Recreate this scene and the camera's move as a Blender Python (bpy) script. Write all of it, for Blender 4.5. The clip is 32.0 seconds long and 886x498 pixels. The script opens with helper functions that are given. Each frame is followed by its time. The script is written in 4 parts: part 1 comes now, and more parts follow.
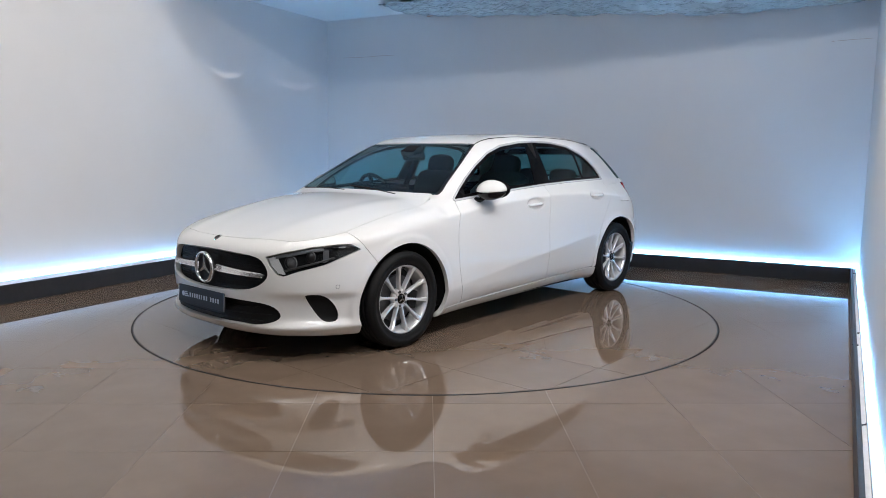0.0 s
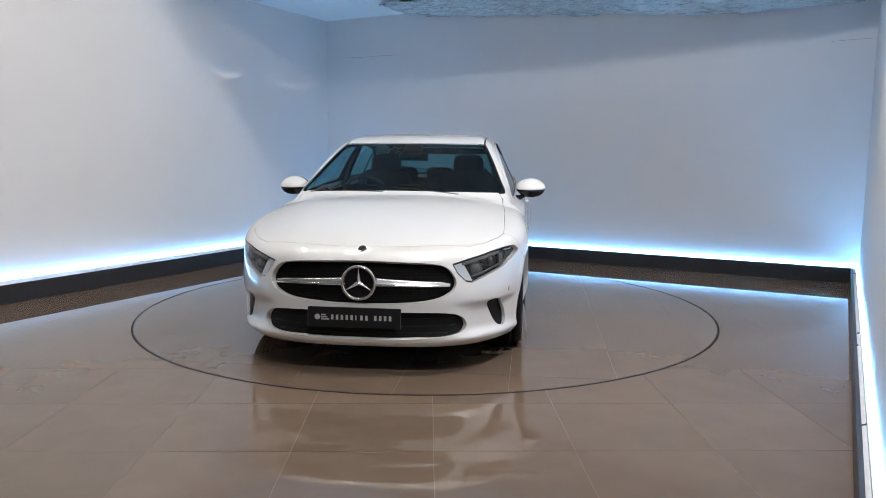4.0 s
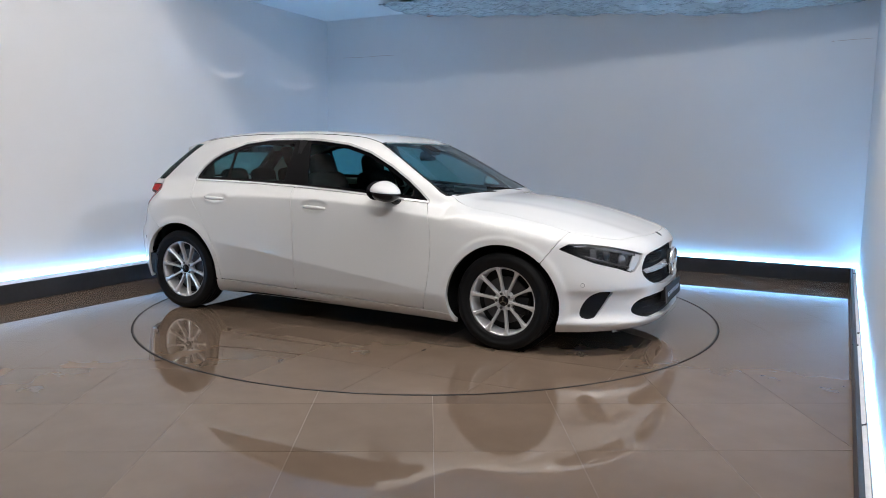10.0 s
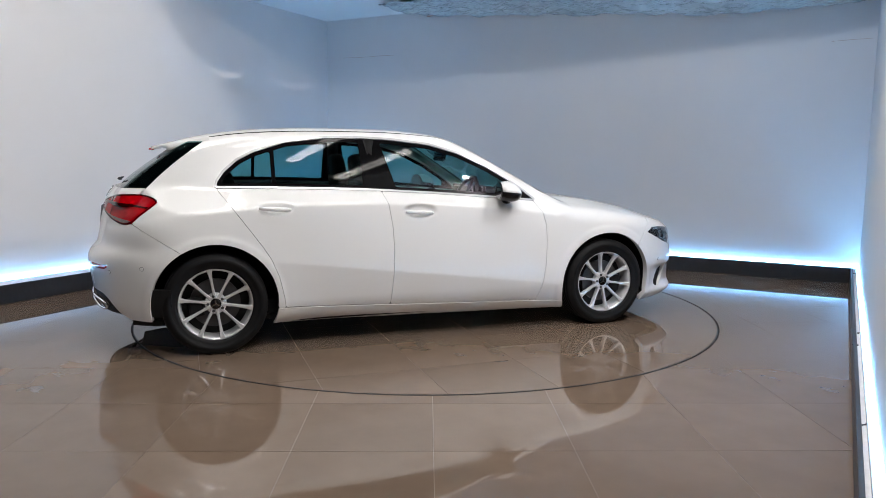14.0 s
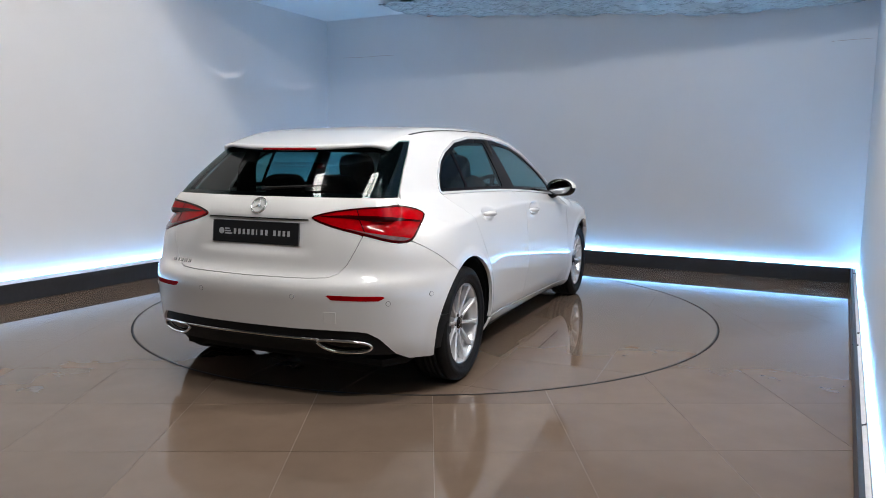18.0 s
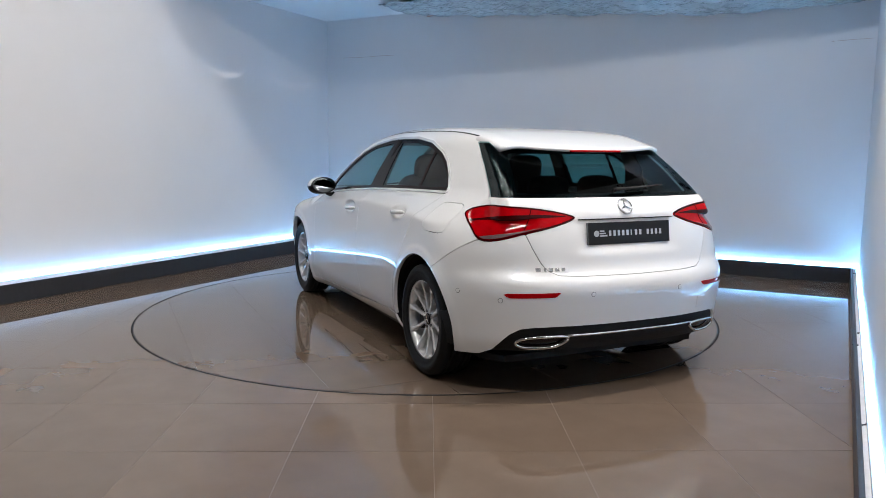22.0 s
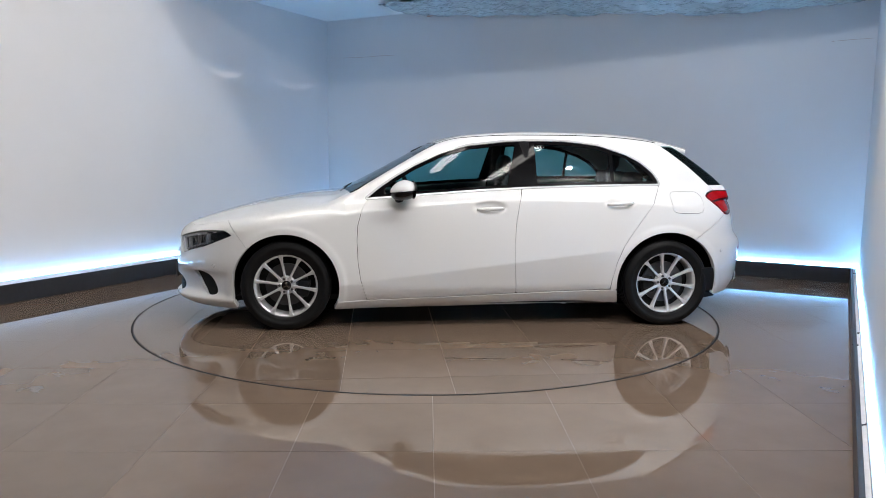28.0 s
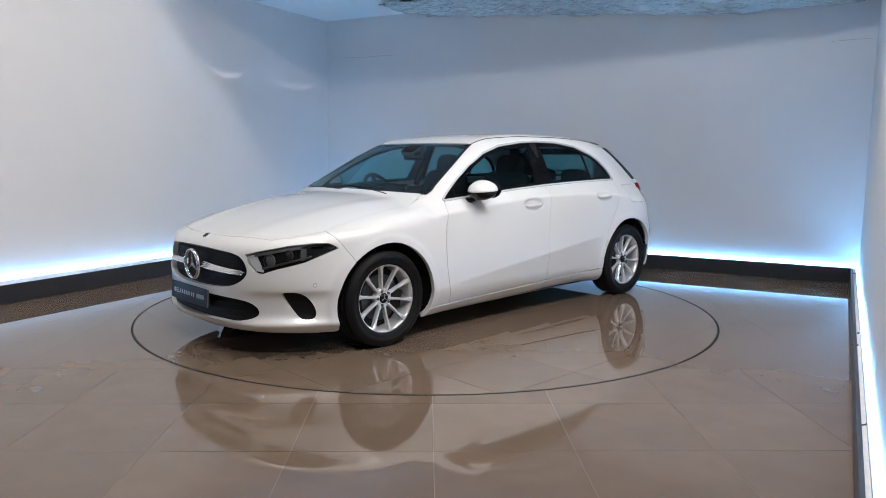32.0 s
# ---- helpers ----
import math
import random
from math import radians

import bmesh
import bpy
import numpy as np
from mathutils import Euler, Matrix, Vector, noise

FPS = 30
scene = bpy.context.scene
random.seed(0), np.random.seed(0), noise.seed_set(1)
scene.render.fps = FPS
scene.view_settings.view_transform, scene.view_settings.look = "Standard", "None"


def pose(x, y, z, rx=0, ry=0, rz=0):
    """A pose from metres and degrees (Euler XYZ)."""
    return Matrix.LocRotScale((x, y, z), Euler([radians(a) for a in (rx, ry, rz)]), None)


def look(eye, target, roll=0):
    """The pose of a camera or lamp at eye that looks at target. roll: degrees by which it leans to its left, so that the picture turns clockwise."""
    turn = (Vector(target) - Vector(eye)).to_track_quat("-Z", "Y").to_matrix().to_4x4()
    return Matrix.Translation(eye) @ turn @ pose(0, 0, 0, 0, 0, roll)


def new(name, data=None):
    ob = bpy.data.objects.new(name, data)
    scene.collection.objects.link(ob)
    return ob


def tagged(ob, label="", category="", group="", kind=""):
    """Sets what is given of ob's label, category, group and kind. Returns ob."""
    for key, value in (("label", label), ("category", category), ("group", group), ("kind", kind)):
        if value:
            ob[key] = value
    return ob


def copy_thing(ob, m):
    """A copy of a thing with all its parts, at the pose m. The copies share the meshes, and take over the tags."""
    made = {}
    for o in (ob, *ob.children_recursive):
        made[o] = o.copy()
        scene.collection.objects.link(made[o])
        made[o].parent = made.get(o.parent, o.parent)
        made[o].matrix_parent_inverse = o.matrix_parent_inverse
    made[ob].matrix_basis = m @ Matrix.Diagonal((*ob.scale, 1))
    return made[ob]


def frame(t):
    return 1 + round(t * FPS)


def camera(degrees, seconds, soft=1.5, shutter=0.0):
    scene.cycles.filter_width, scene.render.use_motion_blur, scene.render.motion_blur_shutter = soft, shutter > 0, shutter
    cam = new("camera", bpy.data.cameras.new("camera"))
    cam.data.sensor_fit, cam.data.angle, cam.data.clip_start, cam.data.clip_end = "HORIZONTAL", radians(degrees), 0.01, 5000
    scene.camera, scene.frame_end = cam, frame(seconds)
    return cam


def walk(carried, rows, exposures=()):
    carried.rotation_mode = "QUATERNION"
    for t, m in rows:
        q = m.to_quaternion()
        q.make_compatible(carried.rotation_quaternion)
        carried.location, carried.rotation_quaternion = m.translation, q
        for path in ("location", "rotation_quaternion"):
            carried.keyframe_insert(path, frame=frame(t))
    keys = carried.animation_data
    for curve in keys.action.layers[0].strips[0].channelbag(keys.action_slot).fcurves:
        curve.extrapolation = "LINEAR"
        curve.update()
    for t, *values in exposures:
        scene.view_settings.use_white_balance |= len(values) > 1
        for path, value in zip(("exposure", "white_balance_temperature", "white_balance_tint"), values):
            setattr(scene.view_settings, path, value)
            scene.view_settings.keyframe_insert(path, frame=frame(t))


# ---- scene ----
cam = camera(62.64, 32.0, soft=0.6)
EYE = Vector((0, -5.844, 1.228))
AHEAD = Vector((0.02061, 0.99150, -0.12847))
VIEW = look(EYE, EYE + AHEAD, 0.39)
walk(cam, [(0.0, VIEW), (32.0, VIEW)])

# the booth stands turned on the tiled floor: u runs along its back wall, v towards it
PHI = radians(-29.3)


def uv(u, v, z=0.0):
    return Vector((u * math.cos(PHI) - v * math.sin(PHI), u * math.sin(PHI) + v * math.cos(PHI), z))


BOOTH = Matrix.Rotation(PHI, 4, "Z")

# ---- light ----
world = bpy.data.worlds.new("world")
scene.world = world
world.use_nodes = True
world.node_tree.nodes["Background"].inputs[0].default_value = (0.75, 0.85, 1.0, 1)
world.node_tree.nodes["Background"].inputs[1].default_value = 0.05
scene.view_settings.exposure = 0.0


def area(name, u, v, z, target, size, size_y, watts, colour, spread=180):
    lamp = bpy.data.lights.new(name, "AREA")
    lamp.shape, lamp.size, lamp.size_y, lamp.energy, lamp.color = "RECTANGLE", size, size_y, watts, colour
    lamp.spread = radians(spread)
    ob = new(name, lamp)
    ob.matrix_world = look(uv(u, v, z), uv(*target))
    return ob


WARM, PALE = (1.0, 0.83, 0.76), (0.99, 0.97, 0.975)
# floodlight high beside the side wall, shielded towards the back wall; a roof light over the hall, a warm spot on the other side wall
flood = bpy.data.lights.new("wall_floodlight", "SPOT")
flood.energy, flood.color, flood.spot_size, flood.spot_blend, flood.shadow_soft_size = 195, PALE, radians(179), 0.03, 0.05
new("wall_floodlight", flood).matrix_world = look(uv(2.80, -0.85, 3.28), uv(2.80 - 0.0809, -0.85 - 0.6826, 3.28 - 0.7266))
area("roof_light_hall", 2.6, -4.2, 4.3, (0.4, 1.0, 0.8), 1.6, 0.20, 92, PALE)
spot = bpy.data.lights.new("hall_spot", "SPOT")
spot.energy, spot.color, spot.spot_size, spot.spot_blend, spot.shadow_soft_size = 160, WARM, radians(80), 0.05, 0.05
new("hall_spot", spot).matrix_world = look(uv(0.6, -5.2, 1.9), uv(0.6 - 4 * math.cos(radians(15)), -5.2 + 4 * math.sin(radians(15)), 1.75))

# ---- materials ----


def material(name, colour, rough=0.5, metal=0.0, coat=0.0, spec=0.5, grain=0.0, scale=20.0, bump=0.0, bump_scale=60.0, tone=None):
    m = bpy.data.materials.new(name)
    m.use_nodes = True
    nt = m.node_tree
    b = nt.nodes["Principled BSDF"]
    b.inputs["Base Color"].default_value = (*colour, 1)
    b.inputs["Roughness"].default_value = rough
    b.inputs["Metallic"].default_value = metal
    b.inputs["Coat Weight"].default_value = coat
    b.inputs["Coat Roughness"].default_value = 0.03
    b.inputs["Specular IOR Level"].default_value = spec
    co = nt.nodes.new("ShaderNodeTexCoord")
    if grain:
        a, c = nt.nodes.new("ShaderNodeTexNoise"), nt.nodes.new("ShaderNodeTexNoise")
        a.inputs["Scale"].default_value, c.inputs["Scale"].default_value = scale, scale * 0.13
        a.inputs["Detail"].default_value = 6
        mix, ramp = nt.nodes.new("ShaderNodeMath"), nt.nodes.new("ShaderNodeMapRange")
        mix.operation = "ADD"
        for n, k in ((a, 0), (c, 1)):
            nt.links.new(co.outputs["Object"], n.inputs["Vector"])
            nt.links.new(n.outputs["Fac"], mix.inputs[k])
        ramp.inputs["From Min"].default_value, ramp.inputs["From Max"].default_value = 0.6, 1.4
        ramp.inputs["To Min"].default_value, ramp.inputs["To Max"].default_value = 0, 1
        col = nt.nodes.new("ShaderNodeMix")
        col.data_type = "RGBA"
        other = tone or tuple(q * (1 - grain) for q in colour)
        col.inputs["A"].default_value, col.inputs["B"].default_value = (*colour, 1), (*other, 1)
        nt.links.new(mix.outputs[0], ramp.inputs["Value"])
        nt.links.new(ramp.outputs[0], col.inputs["Factor"])
        nt.links.new(col.outputs["Result"], b.inputs["Base Color"])
    if bump:
        n, bp = nt.nodes.new("ShaderNodeTexNoise"), nt.nodes.new("ShaderNodeBump")
        n.inputs["Scale"].default_value, n.inputs["Detail"].default_value = bump_scale, 5
        bp.inputs["Strength"].default_value, bp.inputs["Distance"].default_value = bump, 0.01
        nt.links.new(co.outputs["Object"], n.inputs["Vector"])
        nt.links.new(n.outputs["Fac"], bp.inputs["Height"])
        nt.links.new(bp.outputs["Normal"], b.inputs["Normal"])
    return m


def glowing(name, colour, strength):
    m = bpy.data.materials.new(name)
    m.use_nodes = True
    nt = m.node_tree
    nt.nodes.remove(nt.nodes["Principled BSDF"])
    e = nt.nodes.new("ShaderNodeEmission")
    e.inputs[0].default_value, e.inputs[1].default_value = (*colour, 1), strength
    nt.links.new(e.outputs[0], nt.nodes["Material Output"].inputs[0])
    return m


def clear(name, tint, gloss=0.01, least=0.035):
    """Thin tinted glass: light passes straight on, the surface mirrors more at a glancing angle."""
    m = bpy.data.materials.new(name)
    m.use_nodes = True
    nt = m.node_tree
    nt.nodes.remove(nt.nodes["Principled BSDF"])
    t, g, mix, lw, fifth, span = (nt.nodes.new("ShaderNode" + k) for k in ("BsdfTransparent", "BsdfGlossy", "MixShader", "LayerWeight", "Math", "MapRange"))
    t.inputs[0].default_value = (*tint, 1)
    g.inputs["Roughness"].default_value = gloss
    lw.inputs[0].default_value = 0.5
    fifth.operation, fifth.inputs[1].default_value = "POWER", 5.0
    span.inputs["To Min"].default_value, span.inputs["To Max"].default_value = least, 1.0
    nt.links.new(lw.outputs["Facing"], fifth.inputs[0])
    nt.links.new(fifth.outputs[0], span.inputs["Value"])
    nt.links.new(span.outputs[0], mix.inputs[0])
    nt.links.new(t.outputs[0], mix.inputs[1])
    nt.links.new(g.outputs[0], mix.inputs[2])
    nt.links.new(mix.outputs[0], nt.nodes["Material Output"].inputs[0])
    return m


WALL = material("wall_paint", (0.78, 0.78, 0.79), 0.55, grain=0.04, scale=3.0, bump=0.06, bump_scale=90)
SKIRT = material("skirting_board", (0.035, 0.037, 0.042), 0.42, grain=0.3, scale=30, bump=0.05)
HALL = material("hall_paint", (0.11, 0.105, 0.10), 0.7, grain=0.1, scale=2)
LEDGE = material("ledge_plaster", (0.74, 0.74, 0.74), 0.7, grain=0.18, scale=14, bump=0.5, bump_scale=24)
GROUT = material("grout", (0.25, 0.185, 0.14), 0.6, grain=0.45, scale=9)
CEILING = material("ceiling_paint", (0.8, 0.8, 0.8), 0.7, grain=0.03, scale=4)
LED = glowing("led_strip", (0.18, 0.52, 1.0), 64.0)
PAINT = material("white_paint", (0.755, 0.75, 0.74), 0.34, coat=1.0, grain=0.015, scale=700, bump=0.004, bump_scale=1200)
BLACK = material("black_gloss", (0.006, 0.006, 0.007), 0.03, spec=0.28)
PILLAR = material("pillar_gloss", (0.004, 0.004, 0.0045), 0.04, spec=0.08)
MIRROR = material("mirror_glass", (0.16, 0.17, 0.18), 0.02, metal=1.0)
PLASTIC = material("black_plastic", (0.006, 0.006, 0.0065), 0.6, spec=0.25, grain=0.2, scale=300, bump=0.1, bump_scale=900)
RUBBER = material("tyre_rubber", (0.006, 0.006, 0.0065), 0.62, spec=0.22, grain=0.3, scale=90, bump=0.08, bump_scale=500)
CHROME = material("chrome", (0.80, 0.81, 0.82), 0.09, metal=1.0)
TRIM = material("satin_trim", (0.82, 0.825, 0.83), 0.20, metal=0.45)
ALLOY = material("alloy", (0.80, 0.805, 0.815), 0.22, metal=0.5, grain=0.05, scale=200, coat=0.3)
SATIN = material("satin_silver", (0.66, 0.665, 0.675), 0.24, metal=0.8, grain=0.05, scale=150)
PIN = material("stud_metal", (0.02, 0.02, 0.021), 0.4, metal=0.8, grain=0.2, scale=90)
DARK_METAL = material("dark_metal", (0.10, 0.10, 0.105), 0.45, metal=0.9, grain=0.3, scale=60)
CABIN = material("cabin_trim", (0.009, 0.009, 0.010), 0.8, spec=0.2, grain=0.3, scale=120, bump=0.15, bump_scale=400)
GLASS = clear("window_glass", (0.32, 0.60, 0.62), least=0.026)
SCREEN_GLASS = clear("screen_glass", (0.36, 0.62, 0.65), least=0.026)
REAR_GLASS_TINT = clear("rear_glass", (0.22, 0.40, 0.41), least=0.03)
LENS = clear("lamp_cover", (0.93, 0.94, 0.95))
PLATE = material("plate_face", (0.014, 0.0145, 0.016), 0.5, spec=0.2, grain=0.1, scale=90)
SILVER = material("plate_print", (0.42, 0.43, 0.45), 0.4)
RED = material("red_lens", (0.46, 0.0006, 0.004), 0.05, spec=0.16, grain=0.6, scale=26, tone=(0.24, 0.0006, 0.002))
RED_DARK = material("dark_red_lens", (0.035, 0.0006, 0.001), 0.05, spec=0.2)
CLEAR_RED = material("clear_lens", (0.20, 0.12, 0.125), 0.2, coat=0.2, grain=0.6, scale=160)
LAMP_BASE = material("lamp_base", (0.022, 0.023, 0.025), 0.2, metal=0.3)
LAMP_GREY = material("lamp_grey", (0.11, 0.115, 0.125), 0.22, coat=0.8)
WHITE_LAMP = material("lamp_white", (0.62, 0.64, 0.66), 0.25, coat=0.5)


def tile_material(name, warm):
    """Polished porcelain: a cloudy grey-brown body, each tile a shade of its own."""
    m = material(name, warm, 0.10, spec=0.64, grain=0.22, scale=5.0)
    nt = m.node_tree
    b = nt.nodes["Principled BSDF"]
    link = b.inputs["Base Color"].links[0]
    info, hsv = nt.nodes.new("ShaderNodeObjectInfo"), nt.nodes.new("ShaderNodeHueSaturation")
    mr = nt.nodes.new("ShaderNodeMapRange")
    mr.inputs["To Min"].default_value, mr.inputs["To Max"].default_value = 0.93, 1.07
    nt.links.new(info.outputs["Random"], mr.inputs["Value"])
    nt.links.new(mr.outputs[0], hsv.inputs["Value"])
    nt.links.new(link.from_socket, hsv.inputs["Color"])
    nt.links.new(hsv.outputs[0], b.inputs["Base Color"])
    co, n, r2 = nt.nodes.new("ShaderNodeTexCoord"), nt.nodes.new("ShaderNodeTexNoise"), nt.nodes.new("ShaderNodeMapRange")
    n.inputs["Scale"].default_value, n.inputs["Detail"].default_value = 3.5, 5
    r2.inputs["To Min"].default_value, r2.inputs["To Max"].default_value = 0.012, 0.04
    nt.links.new(co.outputs["Object"], n.inputs["Vector"])
    nt.links.new(n.outputs["Fac"], r2.inputs["Value"])
    nt.links.new(r2.outputs[0], b.inputs["Roughness"])
    return m


TILE = tile_material("floor_tile", (0.178, 0.128, 0.094))

# ---- building blocks ----


def part(name, bm, mat, parent=None, label="", smooth=False):
    me = bpy.data.meshes.new(name)
    bm.to_mesh(me)
    bm.free()
    return mesh_part(name, me, mat, parent, label, smooth)


def mesh_part(name, me, mat, parent=None, label="", smooth=False):
    if mat:
        me.materials.append(mat)
    if smooth:
        me.shade_smooth()
    ob = new(name, me)
    if parent:
        ob.parent = parent
    return tagged(ob, label) if label else ob


def box(x0, x1, y0, y1, z0, z1, bevel=0.0, turn=None):
    bm = bmesh.new()
    bmesh.ops.create_cube(bm, size=1)
    bmesh.ops.transform(bm, verts=bm.verts, matrix=Matrix.Translation(((x0 + x1) / 2, (y0 + y1) / 2, (z0 + z1) / 2)) @ Matrix.Diagonal((x1 - x0, y1 - y0, z1 - z0, 1)))
    if bevel:
        bmesh.ops.bevel(bm, geom=bm.edges[:], offset=bevel, segments=2, affect="EDGES", profile=0.6)
    if turn is not None:
        bmesh.ops.transform(bm, verts=bm.verts, matrix=turn)
    return bm


def prism(points, z0, z1):
    """An upright block over a plan outline."""
    bm = bmesh.new()
    f = bm.faces.new([bm.verts.new((x, y, z0)) for x, y in points])
    up = bmesh.ops.extrude_face_region(bm, geom=[f])
    bmesh.ops.translate(bm, verts=[v for v in up["geom"] if isinstance(v, bmesh.types.BMVert)], vec=(0, 0, z1 - z0))
    bmesh.ops.recalc_face_normals(bm, faces=bm.faces)
    return bm


def raw(name, verts, faces, mat, parent=None, label="", smooth=False):
    me = bpy.data.meshes.new(name)
    me.from_pydata([tuple(v) for v in verts], [], [tuple(f) for f in faces])
    me.update()
    return mesh_part(name, me, mat, parent, label, smooth)


def spin(profile, segments=48, axis="Y", close=False):
    """Verts and faces of a ring turned about an axis; the profile is (radius, along)."""
    verts, faces, n = [], [], len(profile)
    for i in range(segments):
        a = 2 * math.pi * i / segments
        for r, q in profile:
            if axis == "Y":
                verts.append((r * math.sin(a), q, r * math.cos(a)))
            else:
                verts.append((r * math.cos(a), r * math.sin(a), q))
    for i in range(segments):
        j = (i + 1) % segments
        for k in range(n if close else n - 1):
            l = (k + 1) % n
            faces.append((i * n + k, i * n + l, j * n + l, j * n + k))
    return verts, faces


# ---- the booth ----
def structure(name, bm, mat, label, smooth=False):
    return tagged(part(name, bm, mat, None, label, smooth), category="structure", kind="structure")


WL, WR, WBACK, SKL, SKR, SKB, HIGH = -3.32, 3.135, 3.10, -3.0, 3.06, 3.0, 0.155
FRONT_L, FRONT_R, CEIL, LIP = -4.4, -3.1, 3.0, 0.25
structure("wall_left", box(WL - .15, WL, FRONT_L, WBACK + .15, 0, 4.6, turn=BOOTH), WALL, "plain off-white painted wall of the photo booth")
structure("wall_back", box(WL, WR, WBACK, WBACK + .15, 0, 4.6, turn=BOOTH), WALL, "plain off-white painted back wall of the booth")
RIGHT = BOOTH @ Matrix.Translation((SKR, SKB, 0)) @ Matrix.Rotation(radians(-0.66), 4, "Z") @ Matrix.Translation((-SKR, -SKB, 0))
structure("wall_right", box(WR, WR + .15, FRONT_R, WBACK + .15, 0, 4.6, turn=RIGHT), WALL, "plain off-white painted side wall of the booth")
roofing = prism([(WL, WBACK), (WL, LIP), (0.0, LIP), (1.0, 0.38), (1.9, 0.60), (WR, 0.98), (WR, WBACK)], CEIL, CEIL + .12)
bmesh.ops.transform(roofing, verts=roofing.verts, matrix=BOOTH)
structure("ceiling", roofing, CEILING, "plain white ceiling over the back of the booth")
for nm, (x0, x1, y0, y1) in {"skirting_left": (SKL - .02, SKL, FRONT_L, SKB), "skirting_back": (SKL - .02, SKR + .02, SKB, SKB + .02), "skirting_right": (SKR, SKR + .02, FRONT_R, SKB)}.items():
    tagged(structure(nm, box(x0, x1, y0, y1, 0, HIGH, .003, RIGHT if nm == "skirting_right" else BOOTH), SKIRT, "dark grey skirting board below the light ledge"), category="skirting")
for nm, (x0, x1, y0, y1) in {"ledge_left": (WL, SKL - .02, FRONT_L, SKB + .02), "ledge_back": (WL, WR, SKB + .02, WBACK), "ledge_right": (SKR + .02, WR, FRONT_R, SKB + .02)}.items():
    tagged(structure(nm, box(x0, x1, y0, y1, 0, HIGH - .012, 0, RIGHT if nm == "ledge_right" else BOOTH), LEDGE, "rough white ledge behind the skirting board"), category="ledge")
for nm, (x0, x1, y0, y1) in {"l": (WL + .004, WL + .022, FRONT_L, WBACK - .03), "b": (WL + .03, WR - .03, WBACK - .022, WBACK - .004), "r": (WR - .022, WR - .004, FRONT_R, WBACK - .03)}.items():
    tagged(part("led_strip", box(x0, x1, y0, y1, HIGH - .012, HIGH - .004, 0, RIGHT if nm == "r" else BOOTH), LED, None, "glowing bluish white light strip along the wall foot"), category="light strip", group="light strips")
# an upright metal lip before the strip on the narrow ledge keeps its light off the floor
CHANNEL = material("channel_metal", (0.72, 0.73, 0.74), 0.4, metal=0.6, grain=0.1, scale=40)
tagged(structure("strip_channel", box(WR - .037, WR - .034, FRONT_R, WBACK - .04, HIGH - .012, HIGH + .011, 0, RIGHT), CHANNEL, "thin metal lip along the light strip"), category="channel")
# the hall in front of the booth
structure("hall_wall_front", box(-9, 9, -12.2, -12, 0, 5.85, turn=BOOTH), HALL, "plain grey wall of the hall")
structure("hall_wall_side", box(-9.2, -9, -12, 3.3, 0, 5.85, turn=BOOTH), HALL, "plain grey wall of the hall")
structure("hall_wall_far", box(9, 9.2, -12, 3.3, 0, 5.85, turn=BOOTH), HALL, "plain grey wall of the hall")
structure("hall_ceiling", box(-9, 9, -12, 3.3, 5.86, 5.95, turn=BOOTH), HALL, "plain grey ceiling of the hall")

# narrow roof windows in front of the booth, in panes between dark bars
SKYLIGHT = glowing("skylight_pane", (1.0, 0.965, 0.91), 26.5)
BARS = material("glazing_bar", (0.03, 0.03, 0.03), 0.6, grain=0.2, scale=20)
skylight = tagged(new("skylight"), "narrow roof window of small panes between dark bars", "skylight", "skylights in the hall roof")
for i in range(2):
    for j in range(4):
        part("pane", box(-.12 + .12 * i + .006, .12 * i - .006, -1.12 + .56 * j + .010, -.56 + .56 * j - .010, -.02, -.01), SKYLIGHT, skylight)
for i in range(3):
    part("glazing_bar", box(-.126 + .12 * i, -.114 + .12 * i, -1.14, 1.14, -.03, 0), BARS, skylight)
for j in range(5):
    part("glazing_bar", box(-.114, .114, -1.13 + .56 * j, -1.11 + .56 * j, -.028, -.002), BARS, skylight)
skylight.matrix_basis = BOOTH @ Matrix.Translation((-2.0, -2.4, 5.82)) @ Matrix.Rotation(radians(14), 4, "Z")
for u in (-0.6, 0.8, 2.2, 3.6):
    copy_thing(skylight, BOOTH @ Matrix.Translation((u, -2.4, 5.82)) @ Matrix.Rotation(radians(14), 4, "Z"))

# ---- tiled floor and turntable ----
DISC, HOLE, PITCH = 2.222, 2.2335, 0.595
floor = structure("floor", prism([(-14, -14), (14, -14), (14, 12), (-14, 12)], -0.10, -0.0012), GROUT, "polished grey-brown porcelain tile floor")


